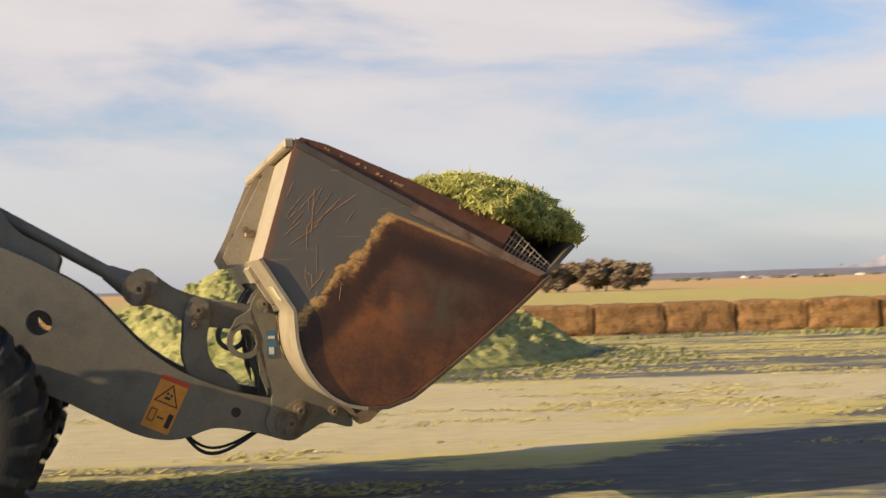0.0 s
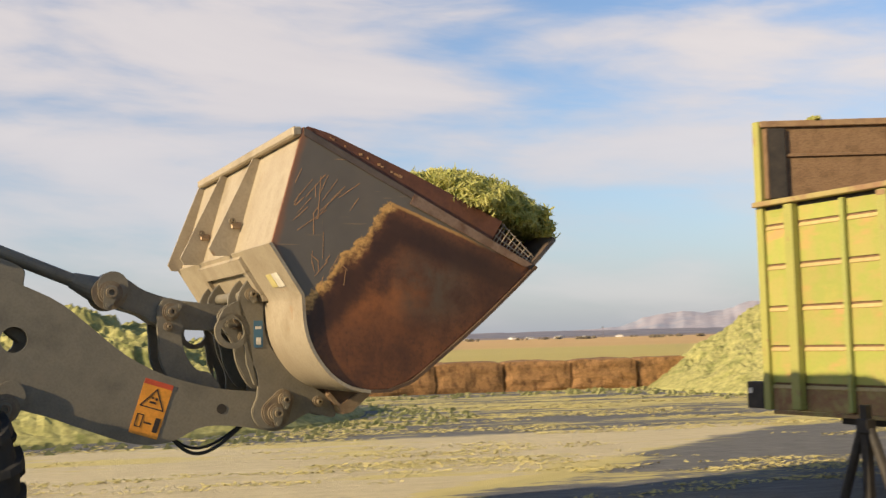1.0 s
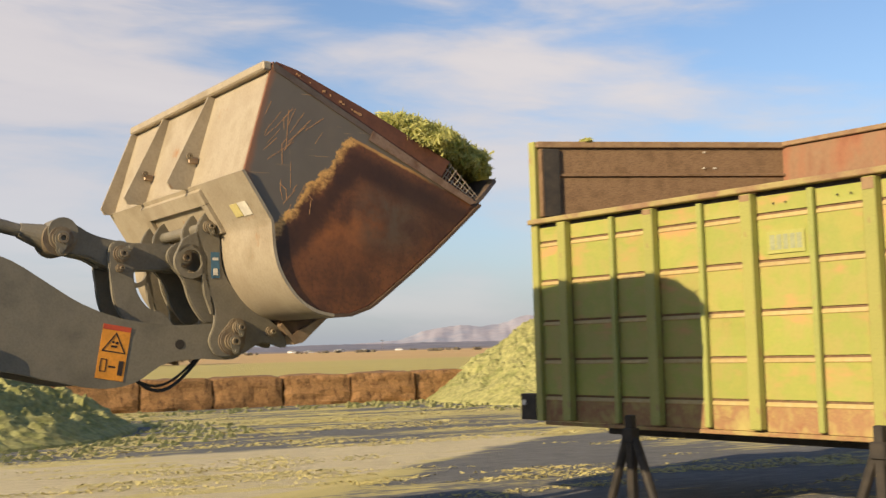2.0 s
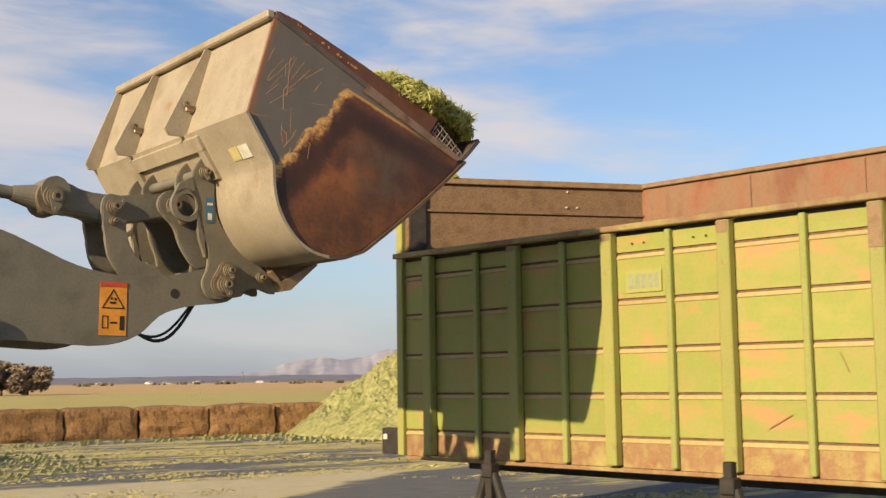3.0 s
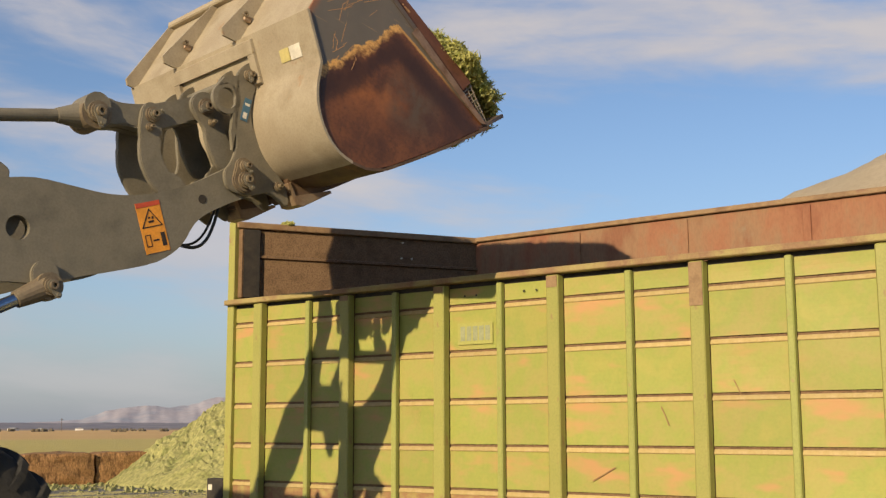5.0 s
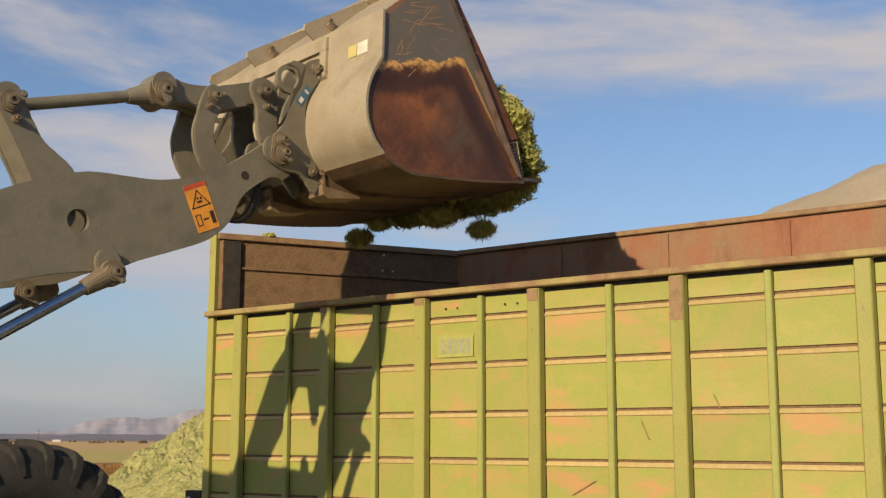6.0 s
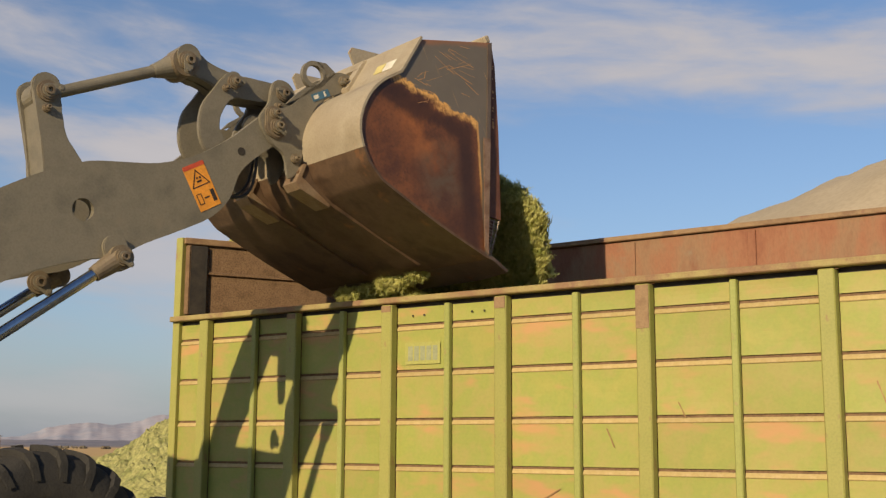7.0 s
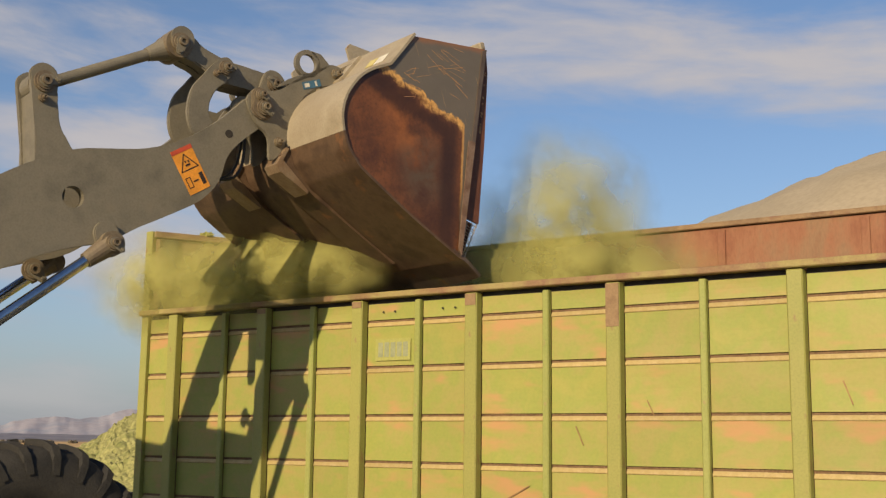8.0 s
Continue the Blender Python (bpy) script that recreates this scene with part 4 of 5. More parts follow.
    l.new(col, bs.inputs["Base Color"])
    bs.inputs["Roughness"].default_value = 0.46
    bs.inputs["Metallic"].default_value = 0.0
    bs.inputs["Specular IOR Level"].default_value = 0.5
    bp = n.new("ShaderNodeBump")
    bp.inputs["Strength"].default_value, bp.inputs["Distance"].default_value = 0.12, 0.01
    l.new(nz(22), bp.inputs["Height"])
    l.new(bp.outputs[0], bs.inputs["Normal"])
    return m


M["side"] = bucket_side_material()
M["wire"] = surface("dull_bare_wire", [(0.34, 0.27, 0.19), (0.44, 0.36, 0.27)], 20, 0.5, 0.4, 0)
M["scratch"] = surface("rusty_scratch", [(0.58, 0.33, 0.14), (0.46, 0.23, 0.09)], 14, 0.6, 0.1, 0)
PROFILE = [(-0.024, 1.897), (-0.254, 1.127), (-0.045, 0.80), (-0.034, 0.62), (0.0, 0.48), (0.07, 0.355), (0.16, 0.257), (0.27, 0.192), (0.40, 0.162), (0.53, 0.163), (0.66, 0.205), (0.77, 0.27), (1.23, 0.615), (1.668, 0.984)]

# the shell wraps the side plates a hair outside their outline
RIM = []
for i, p in enumerate(PROFILE):
    a, c = Vector(PROFILE[max(0, i - 1)]), Vector(PROFILE[min(len(PROFILE) - 1, i + 1)])
    d = (c - a).normalized()
    RIM.append((p[0] + d.y * 0.023, p[1] - d.x * 0.023))


def build_bucket(loader):
    WIDE = 2.74
    b = empty("bucket")
    b.parent = loader
    b["label"] = "worn rusty light-material bucket with tan back"
    PARTS["bucket"] = b
    for name, y0, y1 in (("near_side", 0.0, 0.025), ("far_side", WIDE - 0.025, WIDE)):
        part("side_plate", plate(PROFILE, y0, y1, 0.004), M["side"], b, "steel side plate with rust below a scoured tan line")
    # flange along the side's upper edge, and the inner wall that rises behind it
    top, tip = Vector(PROFILE[0]), Vector(PROFILE[-1])
    w = (tip - top).normalized()
    nrm = Vector((w.y, -w.x))
    for y0, y1 in ((-0.010, 0.0), (WIDE, WIDE + 0.010)):
        q = [top, tip, tip + nrm * 0.035 - w * 0.05, top + nrm * 0.05 + w * 0.03]
        part("side_flange", plate([tuple(v) for v in q], y0, y1, 0.003), M["flange"], b, "worn bare steel strip along the bucket's edge")
    full = (tip - top).length
    q = [top + w * 0.015, top + w * (full - 0.37) + nrm * 0.02, top + w * (full - 0.35) - nrm * 0.168, top + w * (full * 0.42) - nrm * 0.125, top + w * (full * 0.10) - nrm * 0.068, top - nrm * 0.03 + w * 0.03]
    for y0, y1 in ((0.030, 0.05), (WIDE - 0.05, WIDE - 0.030)):
        part("spill_plate", plate([tuple(v) for v in q], y0, y1), M["spill"], b, "rust-red spill plate")
    # worn cutter strip on the front half of the edge, with its welds
    for y0, y1 in ((-0.018, -0.0105), (WIDE + 0.0105, WIDE + 0.018)):
        c0, c1 = top + w * full * 0.46, tip - w * 0.02
        part("side_cutter", plate([tuple(c0 + nrm * 0.004), tuple(c1 + nrm * 0.004), tuple(c1 + nrm * 0.052 - w * 0.05), tuple(c0 + nrm * 0.085)], y0, y1, 0.002), M["cutter"], b, "rubbed brown cutter strip")
    # rolled shell: back and floor as separate sheets of one profile
    def sheet(points, t=0.024, over=-0.026):
        bm = bmesh.new()
        pts = [Vector(p) for p in points]
        rows = []
        for i, p in enumerate(pts):
            a = pts[max(0, i - 1)]
            c = pts[min(len(pts) - 1, i + 1)]
            d = (c - a).normalized()
            inn = Vector((-d.y, d.x))
            rows.append([bm.verts.new((v.x, y, v.y)) for v, y in ((p, -over), (p, WIDE + over), (p + inn * t, WIDE + over), (p + inn * t, -over))])
        for r, s in zip(rows[:-1], rows[1:]):
            for k in range(4):
                bm.faces.new((r[k], r[(k + 1) % 4], s[(k + 1) % 4], s[k]))
        bm.faces.new(rows[0])
        bm.faces.new(rows[-1][::-1])
        return bm

    part("back_sheet", sheet(PROFILE[:2]), M["tan"], b)
    part("rolled_sheet", sheet(smooth_open(RIM[1:9], 5), 0.022, 0.022), M["tan"], b, "curved dusty tan bucket bottom", smooth=True)
    part("floor_sheet", sheet(smooth_open(RIM[8:], 4), 0.022, 0.022), M["underside"], b, "worn rust-brown bucket floor, its colour darkened for shade", smooth=True)
    lin = [(-0.0, 1.85), (-0.20, 1.127), (0.0, 0.80), (0.05, 0.5), (0.22, 0.29), (0.52, 0.215), (0.78, 0.33), (1.64, 1.01)]
    part("inside_lining", sheet(lin, 0.006), M["rust"], b, "rusted inner lining")
    # spade-nosed cutting edge: the lip runs out ahead of the sides
    fl = Vector((1.668 - 1.23, 0.984 - 0.605)).normalized()
    up = Vector((-fl.y, fl.x))
    lip = bmesh.new()
    nose = [(0.0, 0.08), (0.05, 0.285), (0.45, 0.33), (WIDE - 0.45, 0.33), (WIDE - 0.05, 0.285), (WIDE, 0.08)]
    lo, hi = [], []
    for y, out_by in nose:
        p = tip + fl * out_by
        lo.append(lip.verts.new((p.x, y, p.y)))
        hi.append(lip.verts.new((p.x + up.x * 0.03, y, p.y + up.y * 0.03)))
    p0 = tip - fl * 0.10
    base = [lip.verts.new((p0.x, y, p0.y - 0.004)) for y in (0.0, WIDE)]
    bash = [lip.verts.new((p0.x + up.x * 0.03, y, p0.y + up.y * 0.03)) for y in (0.0, WIDE)]
    lip.faces.new([base[0]] + lo + [base[1]])
    lip.faces.new([bash[0]] + hi + [bash[1]])
    for i in range(len(lo) - 1):
        lip.faces.new((lo[i], lo[i + 1], hi[i + 1], hi[i]))
    lip.faces.new((base[0], lo[0], hi[0], bash[0]))
    lip.faces.new((base[1], lo[-1], hi[-1], bash[1]))
    lip.faces.new((base[0], base[1], bash[1], bash[0]))
    part("cutting_edge", lip, M["flange"], b, "worn spade-nosed cutting edge")
    # top tube and gussets
    part("top_tube", boxes((-0.10, -0.03, 0.0, WIDE, 1.835, 1.90), bevel=0.012), M["tan"], b)
    part("top_strip", boxes((-0.028, 0.05, 0.026, WIDE - 0.026, 1.865, 1.893), bevel=0.004), M["rust"], b)
    for y, foot in ((0.97, 0.43), (1.93, 0.43), (WIDE - 0.03, 0.37)):
        part("gusset", plate([(-0.045, 1.83), (-0.10, 1.83), (-foot, 1.17), (-foot + 0.03, 1.12), (-0.257, 1.12)], y - 0.012, y + 0.012), M["tan"], b)
    for y in (0.97, 1.93):
        lug = part("lifting_lug", boxes((-0.275, -0.20, y - 0.045, y - 0.022, 1.31, 1.36), bevel=0.008), M["edge"], b)
        part("lug_shackle", ring(bmesh.new(), (-0.268, 1.365), 0.012, 0.012, y - 0.055, y - 0.03, 14), M["pin"], lug)
    # slot in the sloped band across the back, under a lip; a dark plate paints its shade
    def band(f, out_by):
        p = Vector(PROFILE[1]).lerp(Vector(PROFILE[2]), f)
        return (p.x - 0.876 * out_by, p.y - 0.483 * out_by)
    y0, y1 = 0.74, WIDE - 0.74
    part("slot_shade", plate([band(0.34, 0.003), band(0.34, 0.008), band(0.86, 0.008), band(0.86, 0.003)], y0 + 0.08, y1 - 0.08), M["dark"], b, "dark plate painted as the shade in the back slot")
    part("back_beam", plate([band(0.03, 0.0), band(0.08, 0.045), band(0.36, 0.052), band(0.36, 0.0)], y0, y1, 0.004), M["tan"], b, "folded tan beam across the bucket's back")
    part("beam_foot", plate([band(0.85, 0.0), band(0.85, 0.050), band(0.97, 0.055), band(1.06, 0.0)], y0, y1, 0.004), M["tan"], b)
    for y in (y0, y1 - 0.09):
        part("slot_cheek", plate([band(0.365, 0.0), band(0.365, 0.050), band(0.845, 0.050), band(0.845, 0.0)], y, y + 0.09), M["tan"], b)
    # shaded gap between beam and shell, drawn as flush dark plates
    for y in (y0 - 0.17, y1 + 0.01):
        part("horn", plate([band(0.22, 0.003), band(0.22, 0.010), band(1.02, 0.014), band(1.02, 0.003)], y + 0.05, y + 0.155), M["dark"], b, "dark plate painted as shade in the gap beside the beam")
    # coupler plates with their ring eyes, two pairs
    ear = smooth_outline([(-0.10, -0.11), (0.08, -0.10), (0.25, -0.02), (0.44, -0.06), (0.40, 0.08), (0.20, 0.22), (0.05, 0.36), (-0.045, 0.50), (-0.075, 0.66), (-0.075, 0.80), (-0.09, 0.92), (-0.17, 0.95), (-0.25, 0.84), (-0.25, 0.72), (-0.22, 0.58), (-0.19, 0.42), (-0.13, 0.26), (-0.13, 0.12), (-0.17, 0.0)], 4)
    for y in (NEAR_ARM - 0.045, 1.12, MID * 2 - 1.16, MID * 2 - NEAR_ARM + 0.005):
        c = part("coupler_plate", plate(ear, y, y + 0.04, 0.006), M["grey"], b, "grey steel coupler plate")
        if 1.0 < y < 1.9:
            continue
        part("ring_eye", ring(bmesh.new(), (-0.30, 0.58), 0.085, 0.04, y, y + 0.04), M["grey"], c)
        part("eye_web", plate([(-0.40, 0.66), (-0.36, 0.74), (-0.25, 0.80), (-0.20, 0.66), (-0.22, 0.63), (-0.30, 0.705), (-0.39, 0.65)], y, y + 0.038), M["grey"], c)
        part("eye_web", plate([(-0.22, 0.50), (-0.20, 0.66), (-0.16, 0.40), (-0.15, 0.20), (-0.20, 0.34)], y, y + 0.037), M["grey"], c)
    yn = NEAR_ARM - 0.048
    pin_head(b, -0.165, 0.835, yn, 0.042, "coupler_pin")
    pin_head(b, 0.31, 0.06, yn, 0.036, "coupler_pin")
    st = part("blue_sticker", boxes((-0.15, -0.085, yn - 0.002, yn + 0.001, 0.46, 0.65)), M["blue"], b, "blue and white sticker")
    part("sticker_bar", boxes((-0.135, -0.10, yn - 0.004, yn - 0.0025, 0.48, 0.53)), M["white"], st)
    part("sticker_bar", boxes((-0.14, -0.095, yn - 0.004, yn - 0.0025, 0.59, 0.61)), M["white"], st)
    tube = rod(bmesh.new(), (-0.165, NEAR_ARM, 0.835), (-0.165, WIDE - NEAR_ARM, 0.835), 0.04, 16)
    part("cross_tube", tube, M["grey"], b)
    part("cross_tube", rod(bmesh.new(), (0.08, NEAR_ARM, 0.10), (0.08, WIDE - NEAR_ARM, 0.10), 0.07, 16), M["grey"], b)
    # skid bars under the floor, from the heel to the lip
    for y in (0.80, WIDE - 1.12):
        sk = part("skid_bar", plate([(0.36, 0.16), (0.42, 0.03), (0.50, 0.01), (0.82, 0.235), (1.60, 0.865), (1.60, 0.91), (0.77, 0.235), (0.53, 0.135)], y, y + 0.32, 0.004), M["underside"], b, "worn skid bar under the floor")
        part("heel_shoe", plate([(0.37, 0.10), (0.39, 0.125), (0.47, 0.035), (0.78, 0.195), (0.80, 0.18), (0.56, -0.025), (0.49, -0.04)], y - 0.02, y + 0.20, 0.004), M["edge"], sk, "scuffed tan heel shoe")
    # worn warning labels on the back
    lab = part("label", boxes((-0.0, 0.004, 0.17, 0.31, 0, 0.105)), M["white"], b, "torn white label")
    lab.matrix_basis = Matrix.Translation((-0.116, 0, 0.86)) @ Matrix.Rotation(radians(-32.6), 4, "Y")
    l2 = part("label", boxes((-0.0, 0.004, 0.32, 0.44, 0, 0.10)), M["chaff"], b, "faded yellow label")
    l2.matrix_basis = Matrix.Translation((-0.118, 0, 0.863)) @ Matrix.Rotation(radians(-32.6), 4, "Y")
    # wire mesh panel in the corner by the lip
    mesh_root = empty("wire_mesh")
    mesh_root.parent = b
    mesh_root["label"] = "bent wire mesh guard inside the lip"
    o = tip - w * 0.35
    for i in range(13):
        f = i / 12
        p = o + w * 0.34 * f
        q = p - nrm * (0.165 - 0.10 * f) + w * 0.03
        part("wire", rod(bmesh.new(), (p.x, 0.04, p.y), (q.x, 0.045 + 0.02 * (i % 2), q.y), 0.0045, 6), M["wire"], mesh_root)
    for k in range(4):
        g = k / 3
        p, q = o - nrm * 0.16 * g, o + w * 0.34 - nrm * 0.065 * g
        part("wire", rod(bmesh.new(), (p.x, 0.045, p.y), (q.x, 0.045, q.y), 0.0045, 6), M["wire"], mesh_root)
    part("guard_plate", plate([tuple(o - w * 0.02), tuple(tip), tuple(tip - nrm * 0.05), tuple(o - nrm * 0.14)], 0.075, 0.085), M["rust"], b, "rusty guard plate behind the wire mesh")
    # long rusty scratches on the side
    rs = random.Random(9)
    for i in range(30):
        if i < 16:
            x, z, ang, ln = rs.uniform(-0.08, 0.42), rs.uniform(1.28, 1.62), rs.choice((38, 44, 52, 58)) + rs.uniform(-6, 6), rs.uniform(0.06, 0.26)
            z = min(z, 1.80 - 0.54 * x - 0.16)
        elif i < 22:
            x, z, ang, ln = rs.uniform(-0.02, 0.12), rs.uniform(0.95, 1.5), 90 + rs.uniform(-6, 6), rs.uniform(0.05, 0.3)
        else:
            x, z, ang, ln = rs.uniform(0.0, 0.28), rs.uniform(0.86, 1.08), rs.uniform(0, 170), rs.uniform(0.05, 0.14)
        sc = part("scratch", boxes((-ln / 2, ln / 2, -0.0012, 0.0008, -0.0015, rs.uniform(0.001, 0.0035))), M["scratch"], b)
        sc.matrix_basis = pose(x, 0, z, 0, -ang, 0)
    # chipped paint marks on the inner spill plate
    rng = random.Random(4)
    for i in range(14):
        s = rng.uniform(0.14, 0.52) if i > 3 else rng.uniform(0.1, 0.3)
        p = top + w * (tip - top).length * s * 0.8 - nrm * (0.035 + 0.05 * s)
        a = rng.uniform(0.005, 0.014)
        part("paint_chip", boxes((p.x - a, p.x + a, 0.0275, 0.0295, p.y - 0.006, p.y + rng.uniform(0.003, 0.012))), M["scratch"], b)
    return b


def smooth_open(pts, steps=3):
    out = []
    n = len(pts)
    for i in range(n - 1):
        p0, p1, p2, p3 = (Vector(pts[max(0, min(n - 1, i + k - 1))]) for k in range(4))
        for s in range(steps):
            t = s / steps
            v = 0.5 * ((2 * p1) + (p2 - p0) * t + (2 * p0 - 5 * p1 + 4 * p2 - p3) * t * t + (3 * p1 - p0 - 3 * p2 + p3) * t ** 3)
            if i < 2:
                v = p1.lerp(p2, t)
            out.append((v.x, v.y))
    out.append(tuple(pts[-1]))
    return out


ARM = [(-0.16, 0.10), (0.10, 0.20), (0.70, 0.45), (1.30, 0.50), (1.80, 0.49), (2.10, 0.455), (2.35, 0.40), (2.60, 0.28), (2.85, 0.16), (3.15, 0.085), (3.50, 0.075), (3.75, 0.105), (3.96, 0.13), (4.07, 0.06), (4.08, -0.05), (4.0, -0.13), (3.80, -0.145), (3.60, -0.17), (3.45, -0.22), (3.28, -0.35), (3.05, -0.41), (2.75, -0.385), (2.45, -0.345), (2.28, -0.335), (2.12, -0.30), (1.95, -0.235), (1.65, -0.15), (1.30, -0.10), (0.70, -0.14), (0.10, -0.18), (-0.14, -0.12)]


def arm_plate(y0, y1, hole=True):
    """The lift arm's plate, bored right through where its round hole is."""
    out = smooth_outline(ARM, 3)
    bm = bmesh.new()
    if not hole:
        return prism(bm, out, y0, y1, 0.012)
    c, r = Vector((2.122, 0.099)), 0.085
    outer = [Vector(p) for p in out]
    n = len(outer)
    # cut the plate into a ring of quads: each outline point is tied to the rim point in the same direction
    k0 = [i for i in range(n)]
    rows = []
    for y in (y0, y1):
        o = [bm.verts.new((v.x, y, v.y)) for v in outer]
        rows.append(o)
    for i in k0:
        j = (i + 1) % n
        bm.faces.new((rows[0][i], rows[0][j], rows[1][j], rows[1][i]))
    rim = []
    sides = 28
    for y in (y0, y1):
        rim.append([bm.verts.new((c.x + r * math.cos(2 * math.pi * i / sides), y, c.y + r * math.sin(2 * math.pi * i / sides))) for i in range(sides)])
    for i in range(sides):
        j = (i + 1) % sides
        bm.faces.new((rim[0][i], rim[0][j], rim[1][j], rim[1][i]))
    for k in (0, 1):
        es = [bm.edges.get((rows[k][i], rows[k][(i + 1) % n])) for i in range(n)]
        es += [bm.edges.get((rim[k][i], rim[k][(i + 1) % sides])) for i in range(sides)]
        bmesh.ops.triangle_fill(bm, edges=es, use_beauty=True)
    return bm


def tube(bm, pts, r, sides=10):
    """One bent round tube through the points."""
    prev = None
    for i, p in enumerate(pts):
        d = (pts[min(i + 1, len(pts) - 1)] - pts[max(i - 1, 0)]).normalized()
        a = d.cross(Vector((0, 1, 0))).normalized()
        c = d.cross(a)
        vs = [bm.verts.new(p + (a * math.cos(2 * math.pi * k / sides) + c * math.sin(2 * math.pi * k / sides)) * r) for k in range(sides)]
        if prev:
            for k in range(sides):
                j = (k + 1) % sides
                bm.faces.new((prev[k], prev[j], vs[j], vs[k]))
        prev = vs


def build_arm(loader):
    a = empty("lift_arm")
    a.parent = loader
    a["label"] = "dusty grey cranked pair of lift arms"
    PARTS["arm"] = a
    for y in (NEAR_ARM, WIDE - NEAR_ARM - 0.09):
        part("arm_plate", arm_plate(y, y + 0.09), M["grey"], a, "thick dusty grey arm plate")
    for x, z, r in ((2.75, -0.12, 0.13), (1.2, 0.15, 0.12), (3.47, 0.0, 0.06)):
        part("cross_tube", rod(bmesh.new(), (x, NEAR_ARM + 0.091, z), (x, WIDE - NEAR_ARM - 0.091, z), r, 20), M["grey"], a)
    # boss and double pin at the tip
    yn = NEAR_ARM
    boss = part("tip_boss", plate(capsule((TIP.x, 0.0), (TIP.x + 0.03, 0.095), 0.105, 0.075), yn - 0.075, yn - 0.001, 0.01), M["pin"], a, "dusty boss with two pins")
    pin_head(boss, TIP.x, -0.005, yn - 0.075, 0.06)
    pin_head(boss, TIP.x + 0.035, 0.10, yn - 0.075, 0.045)
    # solid dark disc, coloured as the shade in a hole
    part("bore", rod(bmesh.new(), (3.577, yn - 0.003, -0.057), (3.577, yn + 0.02, -0.057), 0.035, 18), M["dark"], a, "dark disc painted as the shade in a small hole")
    # bracket and pin for the lift cylinder
    part("lift_bracket", plate(capsule((2.17, -0.343), (2.19, -0.26), 0.10, 0.10), yn - 0.05, yn - 0.002, 0.008), M["grey"], a)
    pin_head(a, LIFT_TOP.x, LIFT_TOP.y, yn - 0.11, 0.06)
    pin_head(a, 1.78, -0.27, yn + 0.6, 0.08)
    # orange warning sticker, with its pictures as plain shapes
    s = part("warning_sticker", boxes((-0.10, 0.10, yn - 0.004, yn - 0.001, -0.19, 0.19)), M["decal"], a, "orange warning sticker with a black triangle")
    s.matrix_basis = pose(3.10, 0, -0.155, 0, 4.0, 0)
    part("red_band", boxes((-0.10, 0.10, yn - 0.006, yn - 0.0045, 0.155, 0.19)), M["decal_red"], s)
    tri = bmesh.new()
    for p, q in (((-0.08, 0.005), (0.08, 0.005)), ((0.08, 0.005), (0.0, 0.135)), ((0.0, 0.135), (-0.08, 0.005))):
        d = Vector((q[0] - p[0], q[1] - p[1])).normalized() * 0.004
        nn = Vector((-d.y, d.x))
        prism(tri, [(p[0] - d.x + nn.x, p[1] - d.y + nn.y), (q[0] + d.x + nn.x, q[1] + d.y + nn.y), (q[0] + d.x - nn.x, q[1] + d.y - nn.y), (p[0] - d.x - nn.x, p[1] - d.y - nn.y)], yn - 0.006, yn - 0.0045)
    part("triangle_mark", tri, M["ink"], s)
    part("mark", boxes((-0.025, 0.02, yn - 0.006, yn - 0.0045, 0.035, 0.05), (-0.02, -0.005, yn - 0.006, yn - 0.0045, 0.065, 0.08), (0.008, 0.024, yn - 0.006, yn - 0.0045, 0.06, 0.078)), M["ink"], s)
    part("mark", boxes((-0.08, -0.074, yn - 0.006, yn - 0.0045, -0.14, -0.05), (-0.04, -0.034, yn - 0.006, yn - 0.0045, -0.14, -0.05), (-0.0735, -0.0405, yn - 0.006, yn - 0.0045, -0.056, -0.05), (-0.0735, -0.0405, yn - 0.006, yn - 0.0045, -0.14, -0.134)), M["ink"], s)
    part("mark", boxes((-0.02, 0.03, yn - 0.006, yn - 0.0045, -0.105, -0.093)), M["ink"], s)
    part("mark", boxes((0.05, 0.085, yn - 0.006, yn - 0.0045, -0.15, -0.05)), M["ink"], s)
    # hydraulic hoses hanging under the tip
    for k, (dz, r) in enumerate(((-0.47, 0.013), (-0.435, 0.010))):
        bm = bmesh.new()
        pts = [Vector((3.28 + 0.5 * i / 12, yn + 0.12 + 0.05 * k, -0.30 + (dz + 0.30) * math.sin(math.pi * i / 12) + 0.16 * (i / 12))) for i in range(13)]
        tube(bm, pts, r)
        part("hose", bm, M["hose"], a, "black hydraulic hose hanging in a loop")
    return a


